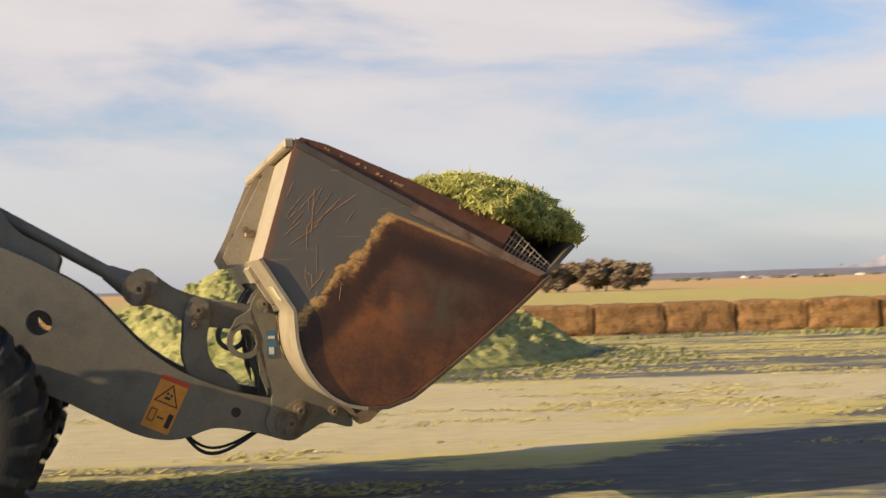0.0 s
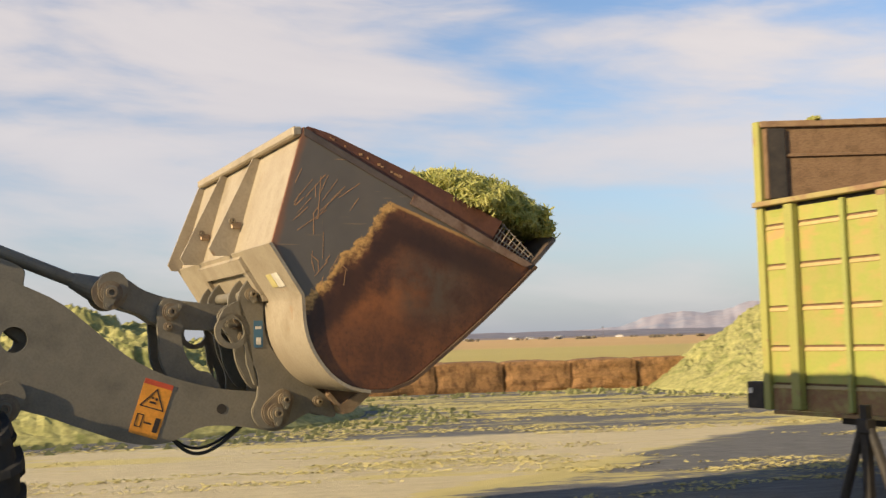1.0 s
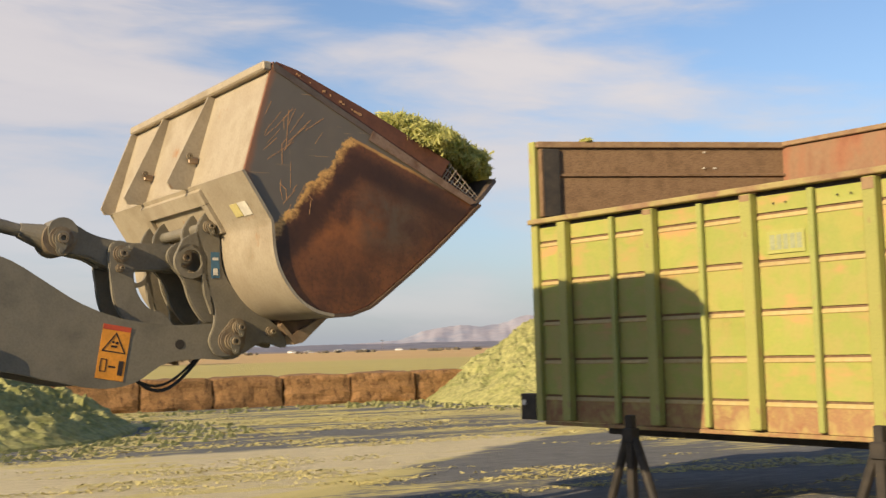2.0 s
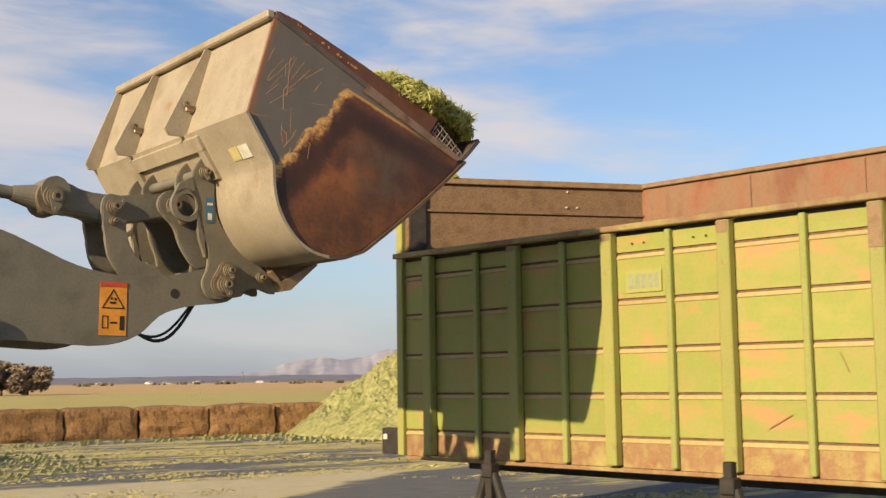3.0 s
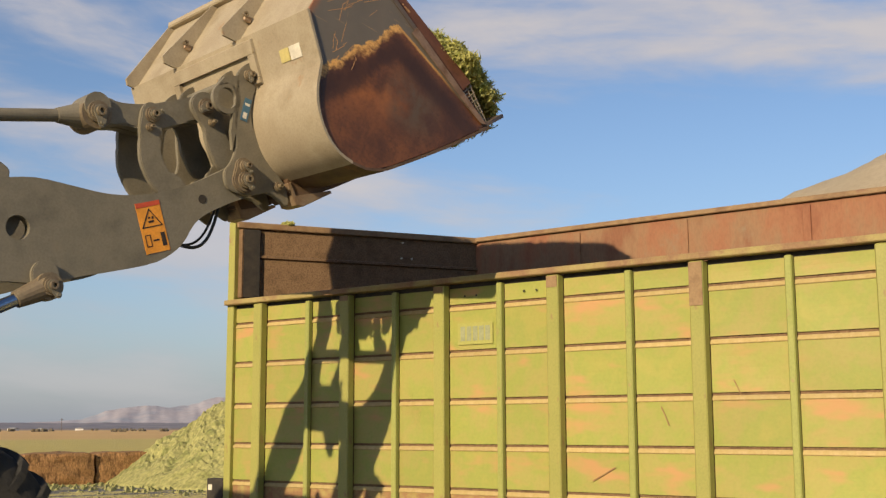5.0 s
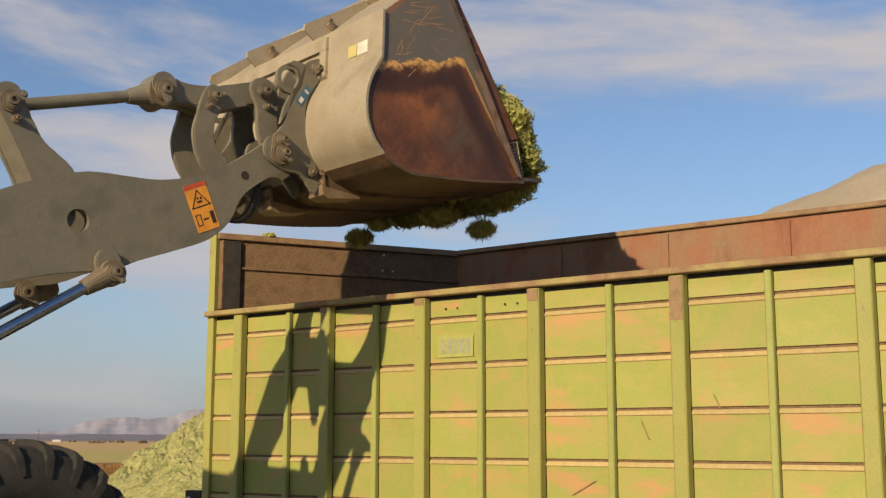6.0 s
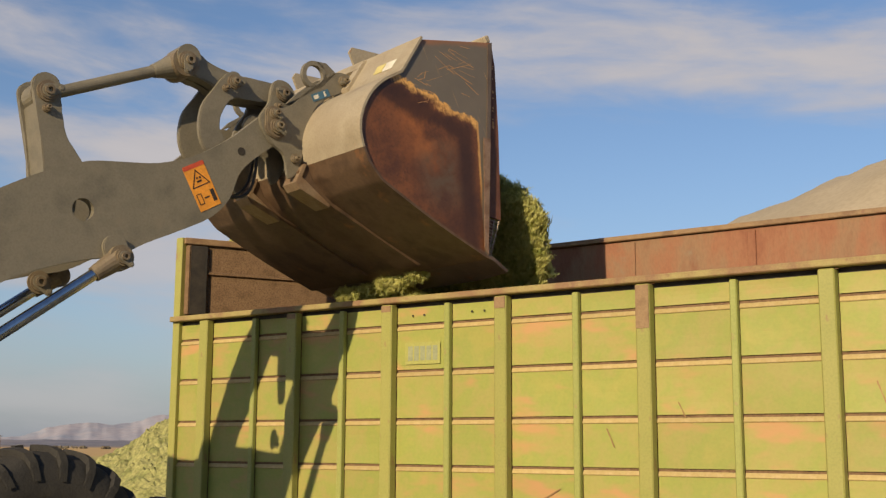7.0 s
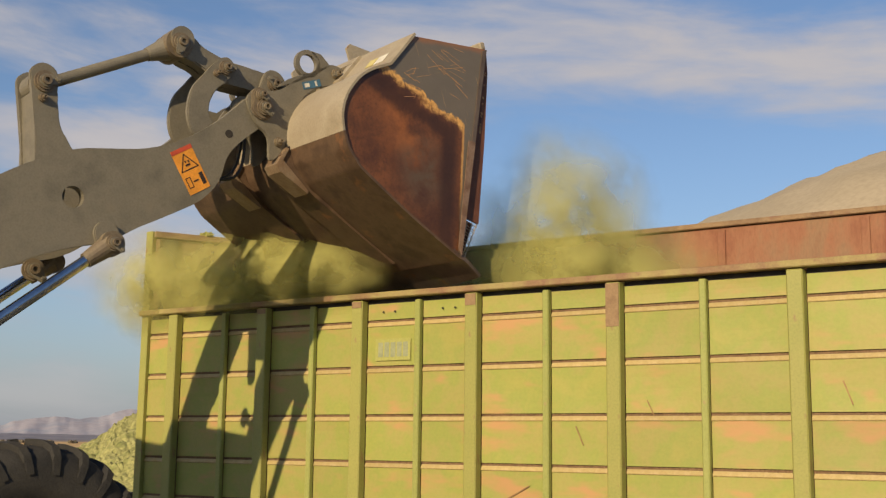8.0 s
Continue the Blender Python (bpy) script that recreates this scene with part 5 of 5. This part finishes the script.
def build_linkage(loader):
    yn = 1.02
    # cranked levers
    lv = empty("tilt_lever")
    lv.parent = loader
    PARTS["lever"] = lv
    out = smooth_outline([(-0.08, 0.06), (0.06, 0.18), (0.28, 0.215), (0.46, 0.155), (0.60, 0.10), (0.68, 0.04), (0.69, -0.03), (0.62, -0.09), (0.50, -0.06), (0.40, 0.0), (0.27, 0.03), (0.15, 0.005), (0.08, -0.07), (-0.06, -0.09)], 4)
    for y in (yn, yn + 0.36):
        part("lever_plate", plate(out, y, y + 0.05, 0.008), M["grey"], lv)
    pin_head(lv, LEVER_LEN, 0.0, yn, 0.055)
    pin_head(lv, LEVER_LEN - 0.085, 0.06, yn, 0.028)
    # link bar from the lever to the hanger
    br = empty("link_bar")
    br.parent = loader
    PARTS["bar"] = br
    bo = smooth_outline([(-0.53, -0.02), (-0.49, 0.075), (-0.40, 0.095), (-0.22, 0.07), (0.0, 0.10), (0.22, 0.17), (0.42, 0.235), (0.54, 0.17), (0.50, 0.06), (0.36, 0.02), (0.18, -0.05), (0.0, -0.115), (-0.18, -0.10), (-0.36, -0.12), (-0.48, -0.105)], 4)
    for y in (yn + 0.055, yn + 0.18):
        part("bar_plate", plate(bo, y, y + 0.12, 0.012), M["grey"], br)
    pin_head(br, BAR_A.x, BAR_A.y, yn + 0.02, 0.075)
    part("bar_cap", rod(bmesh.new(), (BAR_A.x, yn + 0.02, 0), (BAR_A.x, yn + 0.26, 0), 0.105, 20), M["grey"], br)
    # hanger plates to the bucket pin
    hg = empty("hanger_link")
    hg.parent = loader
    PARTS["hanger"] = hg
    ho = smooth_outline([(-0.12, 0.02), (-0.06, 0.11), (0.06, 0.13), (0.24, 0.10), (0.42, 0.12), (0.52, 0.08), (0.50, -0.06), (0.32, -0.10), (0.14, -0.08), (-0.02, -0.12), (-0.10, -0.08)], 4)
    for y in (yn - 0.03, yn + 0.36):
        part("hanger_plate", plate(ho, y, y + 0.05, 0.008), M["grey"], hg)
    pin_head(hg, 0, 0.0, yn - 0.03, 0.06)
    pin_head(hg, 0.13, 0.0, yn - 0.03, 0.028)
    # long link rod to the mast
    lk = empty("tilt_link")
    lk.parent = loader
    PARTS["link"] = lk
    bm = bmesh.new()
    rod(bm, (0.24, yn + 0.16, 0), (LINK_LEN, yn + 0.16, 0), 0.048, 20)
    rod(bm, (0.06, yn + 0.16, 0), (0.26, yn + 0.16, 0), 0.10, 20, 0.055)
    part("link_rod", bm, M["grey"], lk)
    part("rod_eye", rod(bmesh.new(), (0, yn + 0.035, 0), (0, yn + 0.29, 0), 0.12, 24), M["pin"], lk, "dusty rod eye")
    part("rod_eye", rod(bmesh.new(), (LINK_LEN, yn + 0.06, 0), (LINK_LEN, yn + 0.26, 0), 0.10, 24), M["grey"], lk)
    # mast
    ms = empty("tilt_mast")
    ms.parent = loader
    PARTS["mast"] = ms
    mo = smooth_outline([(-0.20, 0.10), (0.30, 0.085), (0.70, 0.10), (0.86, 0.10), (0.92, 0.0), (0.86, -0.10), (0.70, -0.10), (0.58, -0.10), (0.42, -0.12), (0.26, -0.20), (0.14, -0.24), (0.05, -0.16), (-0.18, -0.10)], 4)
    for y in (yn - 0.02, yn + 0.29):
        part("mast_plate", plate(mo, y, y + 0.05, 0.008), M["grey"], ms)
    part("mast_web", boxes((0.0, 0.70, yn + 0.031, yn + 0.289, 0.05, 0.075)), M["grey"], ms)
    pin_head(ms, MAST_LEN, 0.0, yn - 0.02, 0.075)
    pin_head(ms, MAST_LEN - 0.13, 0.02, yn - 0.02, 0.03)
    # lift cylinders
    rodp = empty("lift_rod")
    rodp.parent = loader
    PARTS["lift_rod"] = rodp
    barrel = empty("lift_barrel")
    barrel.parent = loader
    PARTS["lift_barrel"] = barrel
    for y in (NEAR_ARM - 0.055, WIDE - NEAR_ARM + 0.055):
        part("piston_rod", rod(bmesh.new(), (0.10, y, 0), (1.25, y, 0), 0.045, 20), M["chrome"], rodp, "bright piston rod")
        bm = bmesh.new()
        rod(bm, (0, y - 0.05, 0), (0, y + 0.05, 0), 0.095, 24)
        rod(bm, (0.02, y, 0), (0.24, y, 0), 0.085, 18, 0.06)
        part("rod_head", bm, M["pin"], rodp, "dusty rod head")
        bm = bmesh.new()
        rod(bm, (0, y, 0), (0.95, y, 0), 0.085, 22)
        rod(bm, (0.90, y, 0), (0.98, y, 0), 0.10, 22)
        part("barrel", bm, M["grey"], barrel)


def wheel_meshes():
    """Tyre with bar lugs, and a dished rim; axis along y."""
    R, half = 0.81, 0.30
    prof = [(0.42, -0.25), (0.50, -half), (0.64, -half), (0.735, -0.27), (0.765, -0.20), (0.77, 0), (0.765, 0.20), (0.735, 0.27), (0.64, half), (0.50, half), (0.42, 0.25)]
    bm = bmesh.new()
    n = 64
    loops = [[bm.verts.new((r * math.cos(2 * math.pi * i / n), y, r * math.sin(2 * math.pi * i / n))) for i in range(n)] for r, y in prof]
    for a, b in zip(loops[:-1], loops[1:]):
        for i in range(n):
            j = (i + 1) % n
            bm.faces.new((a[i], a[j], b[j], b[i]))
    tyre = bm
    lug = bmesh.new()
    # a curved bar lug from the shoulder to the middle
    path = [(-0.315, 0.62, 0.0), (-0.31, 0.70, 0.02), (-0.285, 0.765, 0.05), (-0.20, 0.795, 0.085), (-0.08, 0.805, 0.125), (0.02, 0.805, 0.145)]
    prev = None
    for k, (y, r, a) in enumerate(path):
        vs = []
        for da, dr in ((-0.042, -0.035), (-0.034, 0.008), (0.034, 0.008), (0.042, -0.035)):
            vs.append(lug.verts.new(((r + dr) * math.cos(a + da), y, (r + dr) * math.sin(a + da))))
        if prev:
            for i in range(3):
                lug.faces.new((prev[i], prev[i + 1], vs[i + 1], vs[i]))
        else:
            lug.faces.new(vs)
        prev = vs
    lug.faces.new(prev[::-1])
    rim = bmesh.new()
    rp = [(0.43, -0.25), (0.40, -0.255), (0.385, -0.12), (0.30, -0.07), (0.16, -0.10), (0.14, -0.17), (0.001, -0.17)]
    rl = [[rim.verts.new((r * math.cos(2 * math.pi * i / 48), y, r * math.sin(2 * math.pi * i / 48))) for i in range(48)] for r, y in rp]
    for a, b in zip(rl[:-1], rl[1:]):
        for i in range(48):
            j = (i + 1) % 48
            rim.faces.new((a[i], a[j], b[j], b[i]))
    ring(rim, (0, 0), 0.36, 0.07, -0.2, 0.25, 48)
    return tyre, lug, rim


def build_wheels(loader):
    tyre, lug, rim = wheel_meshes()
    meshes = {}
    for nm, bm, mt in (("tyre", tyre, M["rubber"]), ("lug", lug, M["rubber"]), ("rim", rim, M["grey"])):
        bmesh.ops.recalc_face_normals(bm, faces=bm.faces[:])
        me = bpy.data.meshes.new(nm)
        bm.to_mesh(me)
        bm.free()
        me.materials.append(mt)
        if nm != "lug":
            for p in me.polygons:
                p.use_smooth = True
        meshes[nm] = me
    flip = Matrix.Rotation(math.pi, 4, "Z")
    for key in ("wheel", "rear_wheel"):
        for side, y in ((0, 0.42), (1, WIDE - 0.42)):
            w = empty("wheel")
            w.parent = loader
            w["label"] = "dusty black loader wheel with bar lugs"
            PARTS.setdefault(key, []).append((w, y))
            m0 = flip if side else Matrix()
            share("tyre", meshes["tyre"], w, m0)
            share("rim", meshes["rim"], w, m0)
            for k in range(22):
                share("lug", meshes["lug"], w, m0 @ Matrix.Rotation(2 * math.pi * k / 22, 4, "Y"))
                share("lug", meshes["lug"], w, m0 @ Matrix.Rotation(2 * math.pi * (k + 0.5) / 22, 4, "Y") @ Matrix.Diagonal((1, -1, 1, 1)))


def build_body(loader):
    b = part("front_frame", boxes((-0.45, 1.75, 0.98, WIDE - 0.98, 0.62, 1.35), (-0.25, 0.35, 1.02, 1.16, 1.35, 2.35), (-0.25, 0.35, WIDE - 1.16, WIDE - 1.02, 1.35, 2.35), bevel=0.03), M["grey"], loader, "grey front frame")
    part("axle", rod(bmesh.new(), (1.30, 0.7, 0.81), (1.30, WIDE - 0.7, 0.81), 0.17, 18), M["grey"], loader)
    part("axle", rod(bmesh.new(), (-1.95, 0.7, 0.81), (-1.95, WIDE - 0.7, 0.81), 0.17, 18), M["grey"], loader)
    part("rear_body", plate([(-0.6, 0.7), (-0.6, 1.6), (-1.6, 1.75), (-3.6, 1.95), (-3.75, 1.5), (-3.7, 0.8), (-2.6, 0.62)], 0.75, WIDE - 0.75, 0.04), M["decal"], loader, "loader's engine cover")
    cab = part("cab", plate([(-0.65, 1.6), (-0.6, 2.4), (-0.34, 2.65), (-0.36, 3.18), (-1.9, 3.18), (-2.0, 1.6)], 0.64, WIDE - 0.64, 0.04), M["dark"], loader, "dark glazed cab")
    part("cab_roof", boxes((-2.05, -0.24, 0.58, WIDE - 0.58, 3.19, 3.30), bevel=0.03), M["grey"], cab)


loader = empty("wheel_loader")
tagged(loader, "dusty grey articulated wheel loader raising a rusty bucket", "wheel loader")
build_bucket(loader)
build_arm(loader)
build_linkage(loader)
build_wheels(loader)
build_body(loader)


# ---- forage in the bucket, falling, and its dust ----
def forage_lump(name, rx, ry, rz, seed, stalks, label, stalk=(0.05, 0.13), flat=1.0, power=2.0):
    """A ragged lump of chopped stalks: an uneven core and loose blades over it."""
    rng = random.Random(seed)
    bm = bmesh.new()
    bmesh.ops.create_icosphere(bm, subdivisions=5, radius=1.0)
    off = Vector((seed * 3.1, seed, 0))

    def radius(d):
        block = (abs(d.x) ** power + abs(d.y) ** power + abs(d.z) ** power) ** (-1 / power)
        return block * (1 + 0.16 * noise.noise(d * 1.6 + off) + 0.10 * noise.noise(d * 4.5 + off) + 0.06 * noise.noise(d * 12 + off))

    for v in bm.verts:
        d = v.co.normalized()
        v.co = Vector((d.x * rx, d.y * ry, d.z * rz * (flat if d.z < 0 else 1))) * radius(d)
    me = bpy.data.meshes.new(name)
    bm.to_mesh(me)
    bm.free()

    def place(r):
        d = Vector((r.gauss(0, 1), r.gauss(0, 1), r.gauss(0, 1))).normalized()
        k = radius(d) * r.uniform(0.97, 1.05)
        return Vector((d.x * rx, d.y * ry, d.z * rz * (flat if d.z < 0 else 1))) * k, d

    v, f = blades(rng, stalks, place, stalk, 0.0045)
    co = [tuple(p.co) for p in me.vertices] + [tuple(p) for p in v]
    k = len(me.vertices)
    fs = [tuple(p.vertices) for p in me.polygons] + [tuple(i + k for i in q) for q in f]
    out = bpy.data.meshes.new(name)
    out.from_pydata(co, [], fs)
    out.materials.append(M["grass"])
    ob = new(name, out)
    tagged(ob, label, "forage", "forage from the bucket", "stuff")
    return ob


def dust_puff(seed, rx, ry, rz, count):
    """A puff of fine dust: a few billowing veils, thick in the middle and thin at the rim."""
    rng = random.Random(seed)
    verts, faces, dens = [], [], []
    rings, seg = 11, 36
    for q in range(count):
        c = Vector((rng.uniform(-0.25, 0.25) * rx, (q - (count - 1) / 2) * 0.5 * ry, rng.uniform(-0.2, 0.2) * rz))
        k = len(verts)
        off = Vector((seed * 1.7, q * 4.1, 0))
        for i in range(rings + 1):
            r = i / rings
            for h in range(seg if i else 1):
                a = 2 * math.pi * h / seg
                d = Vector((math.cos(a), 0, math.sin(a)))
                wob = 1 + 0.30 * noise.noise(d * 1.1 + off) + 0.16 * noise.noise(d * 2.6 + off)
                p = Vector((d.x * rx * r * wob, 0, d.z * rz * r * wob))
                p.y = -ry * 0.30 * (1 - r * r) + 0.16 * noise.noise(p * 2.2 + off)
                verts.append(c + p)
                dens.append((1 - r * r) ** 1.6)
        for h in range(seg):
            faces.append((k, k + 1 + h, k + 1 + (h + 1) % seg))
        for i in range(1, rings):
            o = k + 1 + (i - 1) * seg
            for h in range(seg):
                g = (h + 1) % seg
                faces.append((o + h, o + seg + h, o + seg + g, o + g))
    me = bpy.data.meshes.new("dust_puff")
    me.from_pydata(verts, [], faces)
    at_ = me.attributes.new("thickness", "FLOAT", "POINT")
    at_.data.foreach_set("value", dens)
    me.materials.append(M["dust"])
    for p in me.polygons:
        p.use_smooth = True
    ob = new("dust_puff", me)
    tagged(ob, "drifting puff of green-yellow forage dust", "dust", "dust over the trailer", "stuff")
    return ob


def dust_material():
    m = bpy.data.materials.new("forage_dust")
    m.use_nodes = True
    nt = m.node_tree
    n, l = nt.nodes, nt.links
    bs = n["Principled BSDF"]
    bs.inputs["Base Color"].default_value = (0.52, 0.49, 0.17, 1)
    bs.inputs["Roughness"].default_value = 1.0
    bs.inputs["Specular IOR Level"].default_value = 0.0
    tr = n.new("ShaderNodeBsdfTransparent")
    mx = n.new("ShaderNodeMixShader")
    th = n.new("ShaderNodeAttribute")
    th.attribute_name = "thickness"
    co = n.new("ShaderNodeTexCoord")
    nz = n.new("ShaderNodeTexNoise")
    nz.inputs["Scale"].default_value, nz.inputs["Detail"].default_value = 3.2, 6.0
    l.new(co.outputs["Object"], nz.inputs["Vector"])
    k = n.new("ShaderNodeMath")
    k.operation = "MULTIPLY"
    l.new(th.outputs["Fac"], k.inputs[0])
    wisp = n.new("ShaderNodeMapRange")
    wisp.interpolation_type = "SMOOTHSTEP"
    wisp.inputs[1].default_value, wisp.inputs[2].default_value, wisp.inputs[3].default_value = 0.26, 0.58, 0.30
    l.new(nz.outputs[0], wisp.inputs[0])
    l.new(wisp.outputs[0], k.inputs[1])
    k2 = n.new("ShaderNodeMath")
    k2.operation = "MULTIPLY"
    l.new(k.outputs[0], k2.inputs[0])
    k2.inputs[1].default_value = 0.88
    l.new(k2.outputs[0], mx.inputs[0])
    tl = n.new("ShaderNodeBsdfTranslucent")
    tl.inputs[0].default_value = (0.52, 0.49, 0.17, 1)
    both = n.new("ShaderNodeMixShader")
    both.inputs[0].default_value = 0.45
    l.new(bs.outputs[0], both.inputs[1])
    l.new(tl.outputs[0], both.inputs[2])
    l.new(tr.outputs[0], mx.inputs[1])
    l.new(both.outputs[0], mx.inputs[2])
    l.new(mx.outputs[0], n["Material Output"].inputs[0])
    return m


M["dust"] = dust_material()
BOX = pose(T_X, T_Y, 0, 0, 0, -74.94)
# the heap on the bucket, in bucket space; it leans with the bucket's mouth
HEAP = Matrix.Translation((1.44, 1.36, 1.375)) @ Matrix.Rotation(radians(15), 4, "Y")
heap = forage_lump("forage_heap", 0.62, 1.30, 0.28, 3, 42000, "heap of fresh green chopped forage lying in the bucket", flat=0.12, power=2.8)
FALLS = []
rngf = random.Random(8)
for i in range(20):
    s = rngf.uniform(0.07, 0.15)
    FALLS.append((forage_lump("forage_clump", s * 1.1, s * 1.9, s * 0.8, 20 + i, 700, "ragged clump of green forage falling from the bucket"),
                  rngf.uniform(0.25, 2.6), rngf.uniform(1.62, 1.85), 5.75 + 0.085 * i + rngf.uniform(-0.1, 0.1)))
PUFFS = [(dust_puff(40 + i, *size, n), *rest) for i, (size, n, *rest) in enumerate((
    ((1.15, 0.40, 0.50), 3, (2.2, 0.5), 6.7, (1.6, 0.0), 3.28, 5), ((0.9, 0.36, 0.42), 3, (2.5, 0.4), 6.75, (2.5, -0.12), 3.30, 5),
    ((0.85, 0.6, 0.75), 2, (3.5, 0.9), 6.4, (3.95, 0.95), 3.10, 40), ((1.5, 0.8, 0.62), 2, (3.8, 1.3), 6.7, (4.8, 1.5), 3.05, 40),
    ((0.85, 0.45, 0.62), 3, (1.7, 0.7), 7.2, (0.15, 0.15), 3.25, 10), ((1.0, 0.8, 1.15), 2, (3.7, 1.0), 7.0, (4.4, 1.35), 3.55, 45),
    ((0.8, 0.4, 0.4), 2, (1.9, 0.6), 6.9, (0.9, 0.2), 3.05, 5), ((1.3, 0.6, 0.5), 2, (2.1, 1.3), 6.6, (1.4, 0.9), 3.05, 10)))]
# what already lies in the trailer
load_m = mound_mesh("trailer_load", 4.0, 1.08, 0.8, 12, 0.15, 2.0, 72)
ld = part("forage_load", load_m, M["grass"])
ld.matrix_world = BOX @ pose(5.4, 1.2, 0.98)
tagged(ld, "green chopped forage lying in the trailer", "forage", kind="stuff")
crumb = forage_lump("forage_tuft", 0.085, 0.05, 0.03, 77, 110, "tuft of pale forage caught on the tail rail", (0.02, 0.05))
crumb.matrix_world = BOX @ pose(0.30, 0.50, T_HIGH * T_SIZE + T_Z + 0.015)
bpy.context.view_layer.update()


def motions():
    times = [i * 0.25 for i in range(33)]
    poses = [(t, joints(t)) for t in times]
    walk(loader, [(t, j["loader"]) for t, j in poses])
    for key in ("arm", "bucket", "lever", "bar", "mast", "link", "hanger", "lift_rod", "lift_barrel"):
        walk(PARTS[key], [(t, j[key]) for t, j in poses])
    for key in ("wheel", "rear_wheel"):
        for ob, y in PARTS[key]:
            walk(ob, [(t, Matrix.Translation((0, y, 0)) @ j[key]) for t, j in poses])

    # the heap rides in the bucket, then slides over the lip and drops into the trailer
    rows = []
    slip = [(0.0, 0, 0), (5.5, 0, 0), (6.0, 0.02, -0.01), (6.25, 0.18, -0.03), (6.5, 0.38, -0.10), (6.75, 0.46, -0.24), (7.0, 0.50, -0.45), (7.25, 0.52, -0.95), (7.5, 0.53, -1.5), (7.75, 0.53, -1.85), (8.0, 0.53, -1.95)]
    hold = joints(6.5)
    for t, j in poses:
        k = max(i for i, r in enumerate(slip) if r[0] <= t)
        a, b = slip[k], slip[min(k + 1, len(slip) - 1)]
        u = 0 if b[0] == a[0] else (t - a[0]) / (b[0] - a[0])
        fx, fz = a[1] + (b[1] - a[1]) * u, a[2] + (b[2] - a[2]) * u
        jj = j if t <= 6.5 else hold
        m = jj["loader"] @ jj["bucket"] @ HEAP
        rows.append((t, Matrix.Translation(LINE * fx + Vector((0, 0, fz))) @ m))
    walk(heap, rows)
    # clumps leave the lip one after another
    inside = BOX.inverted()
    for ob, y, x, t0 in FALLS:
        rows = []
        floor_z = 1.5 + 0.02 * y
        j0 = joints(t0)
        lip = j0["loader"] @ j0["bucket"] @ Vector((x + 0.15, y, 1.0))
        for t in [0.25 * i for i in range(22)] + [5.5 + 0.125 * i for i in range(21)]:
            j = joints(min(t, t0))
            if t <= t0:
                p = j["loader"] @ j["bucket"] @ Vector((x - 0.60 * (1 - max(0, min(1, (t - t0 + 0.6) / 0.6))) + 0.15 * max(0, min(1, (t - t0 + 0.6) / 0.6)), y, 1.02 + 0.02 * (1 - max(0, min(1, (t - t0 + 0.6) / 0.6)))))
                spin = 0
            else:
                d = t - t0
                p = lip + LINE * (0.5 * d) + Vector((0, 0, -4.9 * d * d))
                q = inside @ p
                p = BOX @ Vector((q.x, q.y + max(0.0, 0.28 - q.y) * min(1.0, d / 0.3), q.z))
                spin = 70 * min(d, 0.6)
            p.z = max(p.z, floor_z)
            rows.append((t, Matrix.Translation(p) @ Matrix.Rotation(radians(spin), 4, "Y")))
        walk(ob, rows)
    # dust rises out of the trailer
    for ob, start, t0, end, top, yaw in PUFFS:
        rows = []
        for t in [0.0, t0] + [t0 + 0.2 * i for i in range(1, 12) if t0 + 0.2 * i < 7.9] + [8.0]:
            u = max(0.0, min(1.0, (t - t0) / (8.0 - t0)))
            e = 1 - (1 - u) ** 2
            x, y = start[0] + (end[0] - start[0]) * e, start[1] + (end[1] - start[1]) * e
            rows.append((t, BOX @ pose(x, max(y, 0.9) if u < 0.3 else y, 1.7 + (top - 1.7) * e, 0, 0, yaw + 6 * u)))
        walk(ob, rows)


motions()
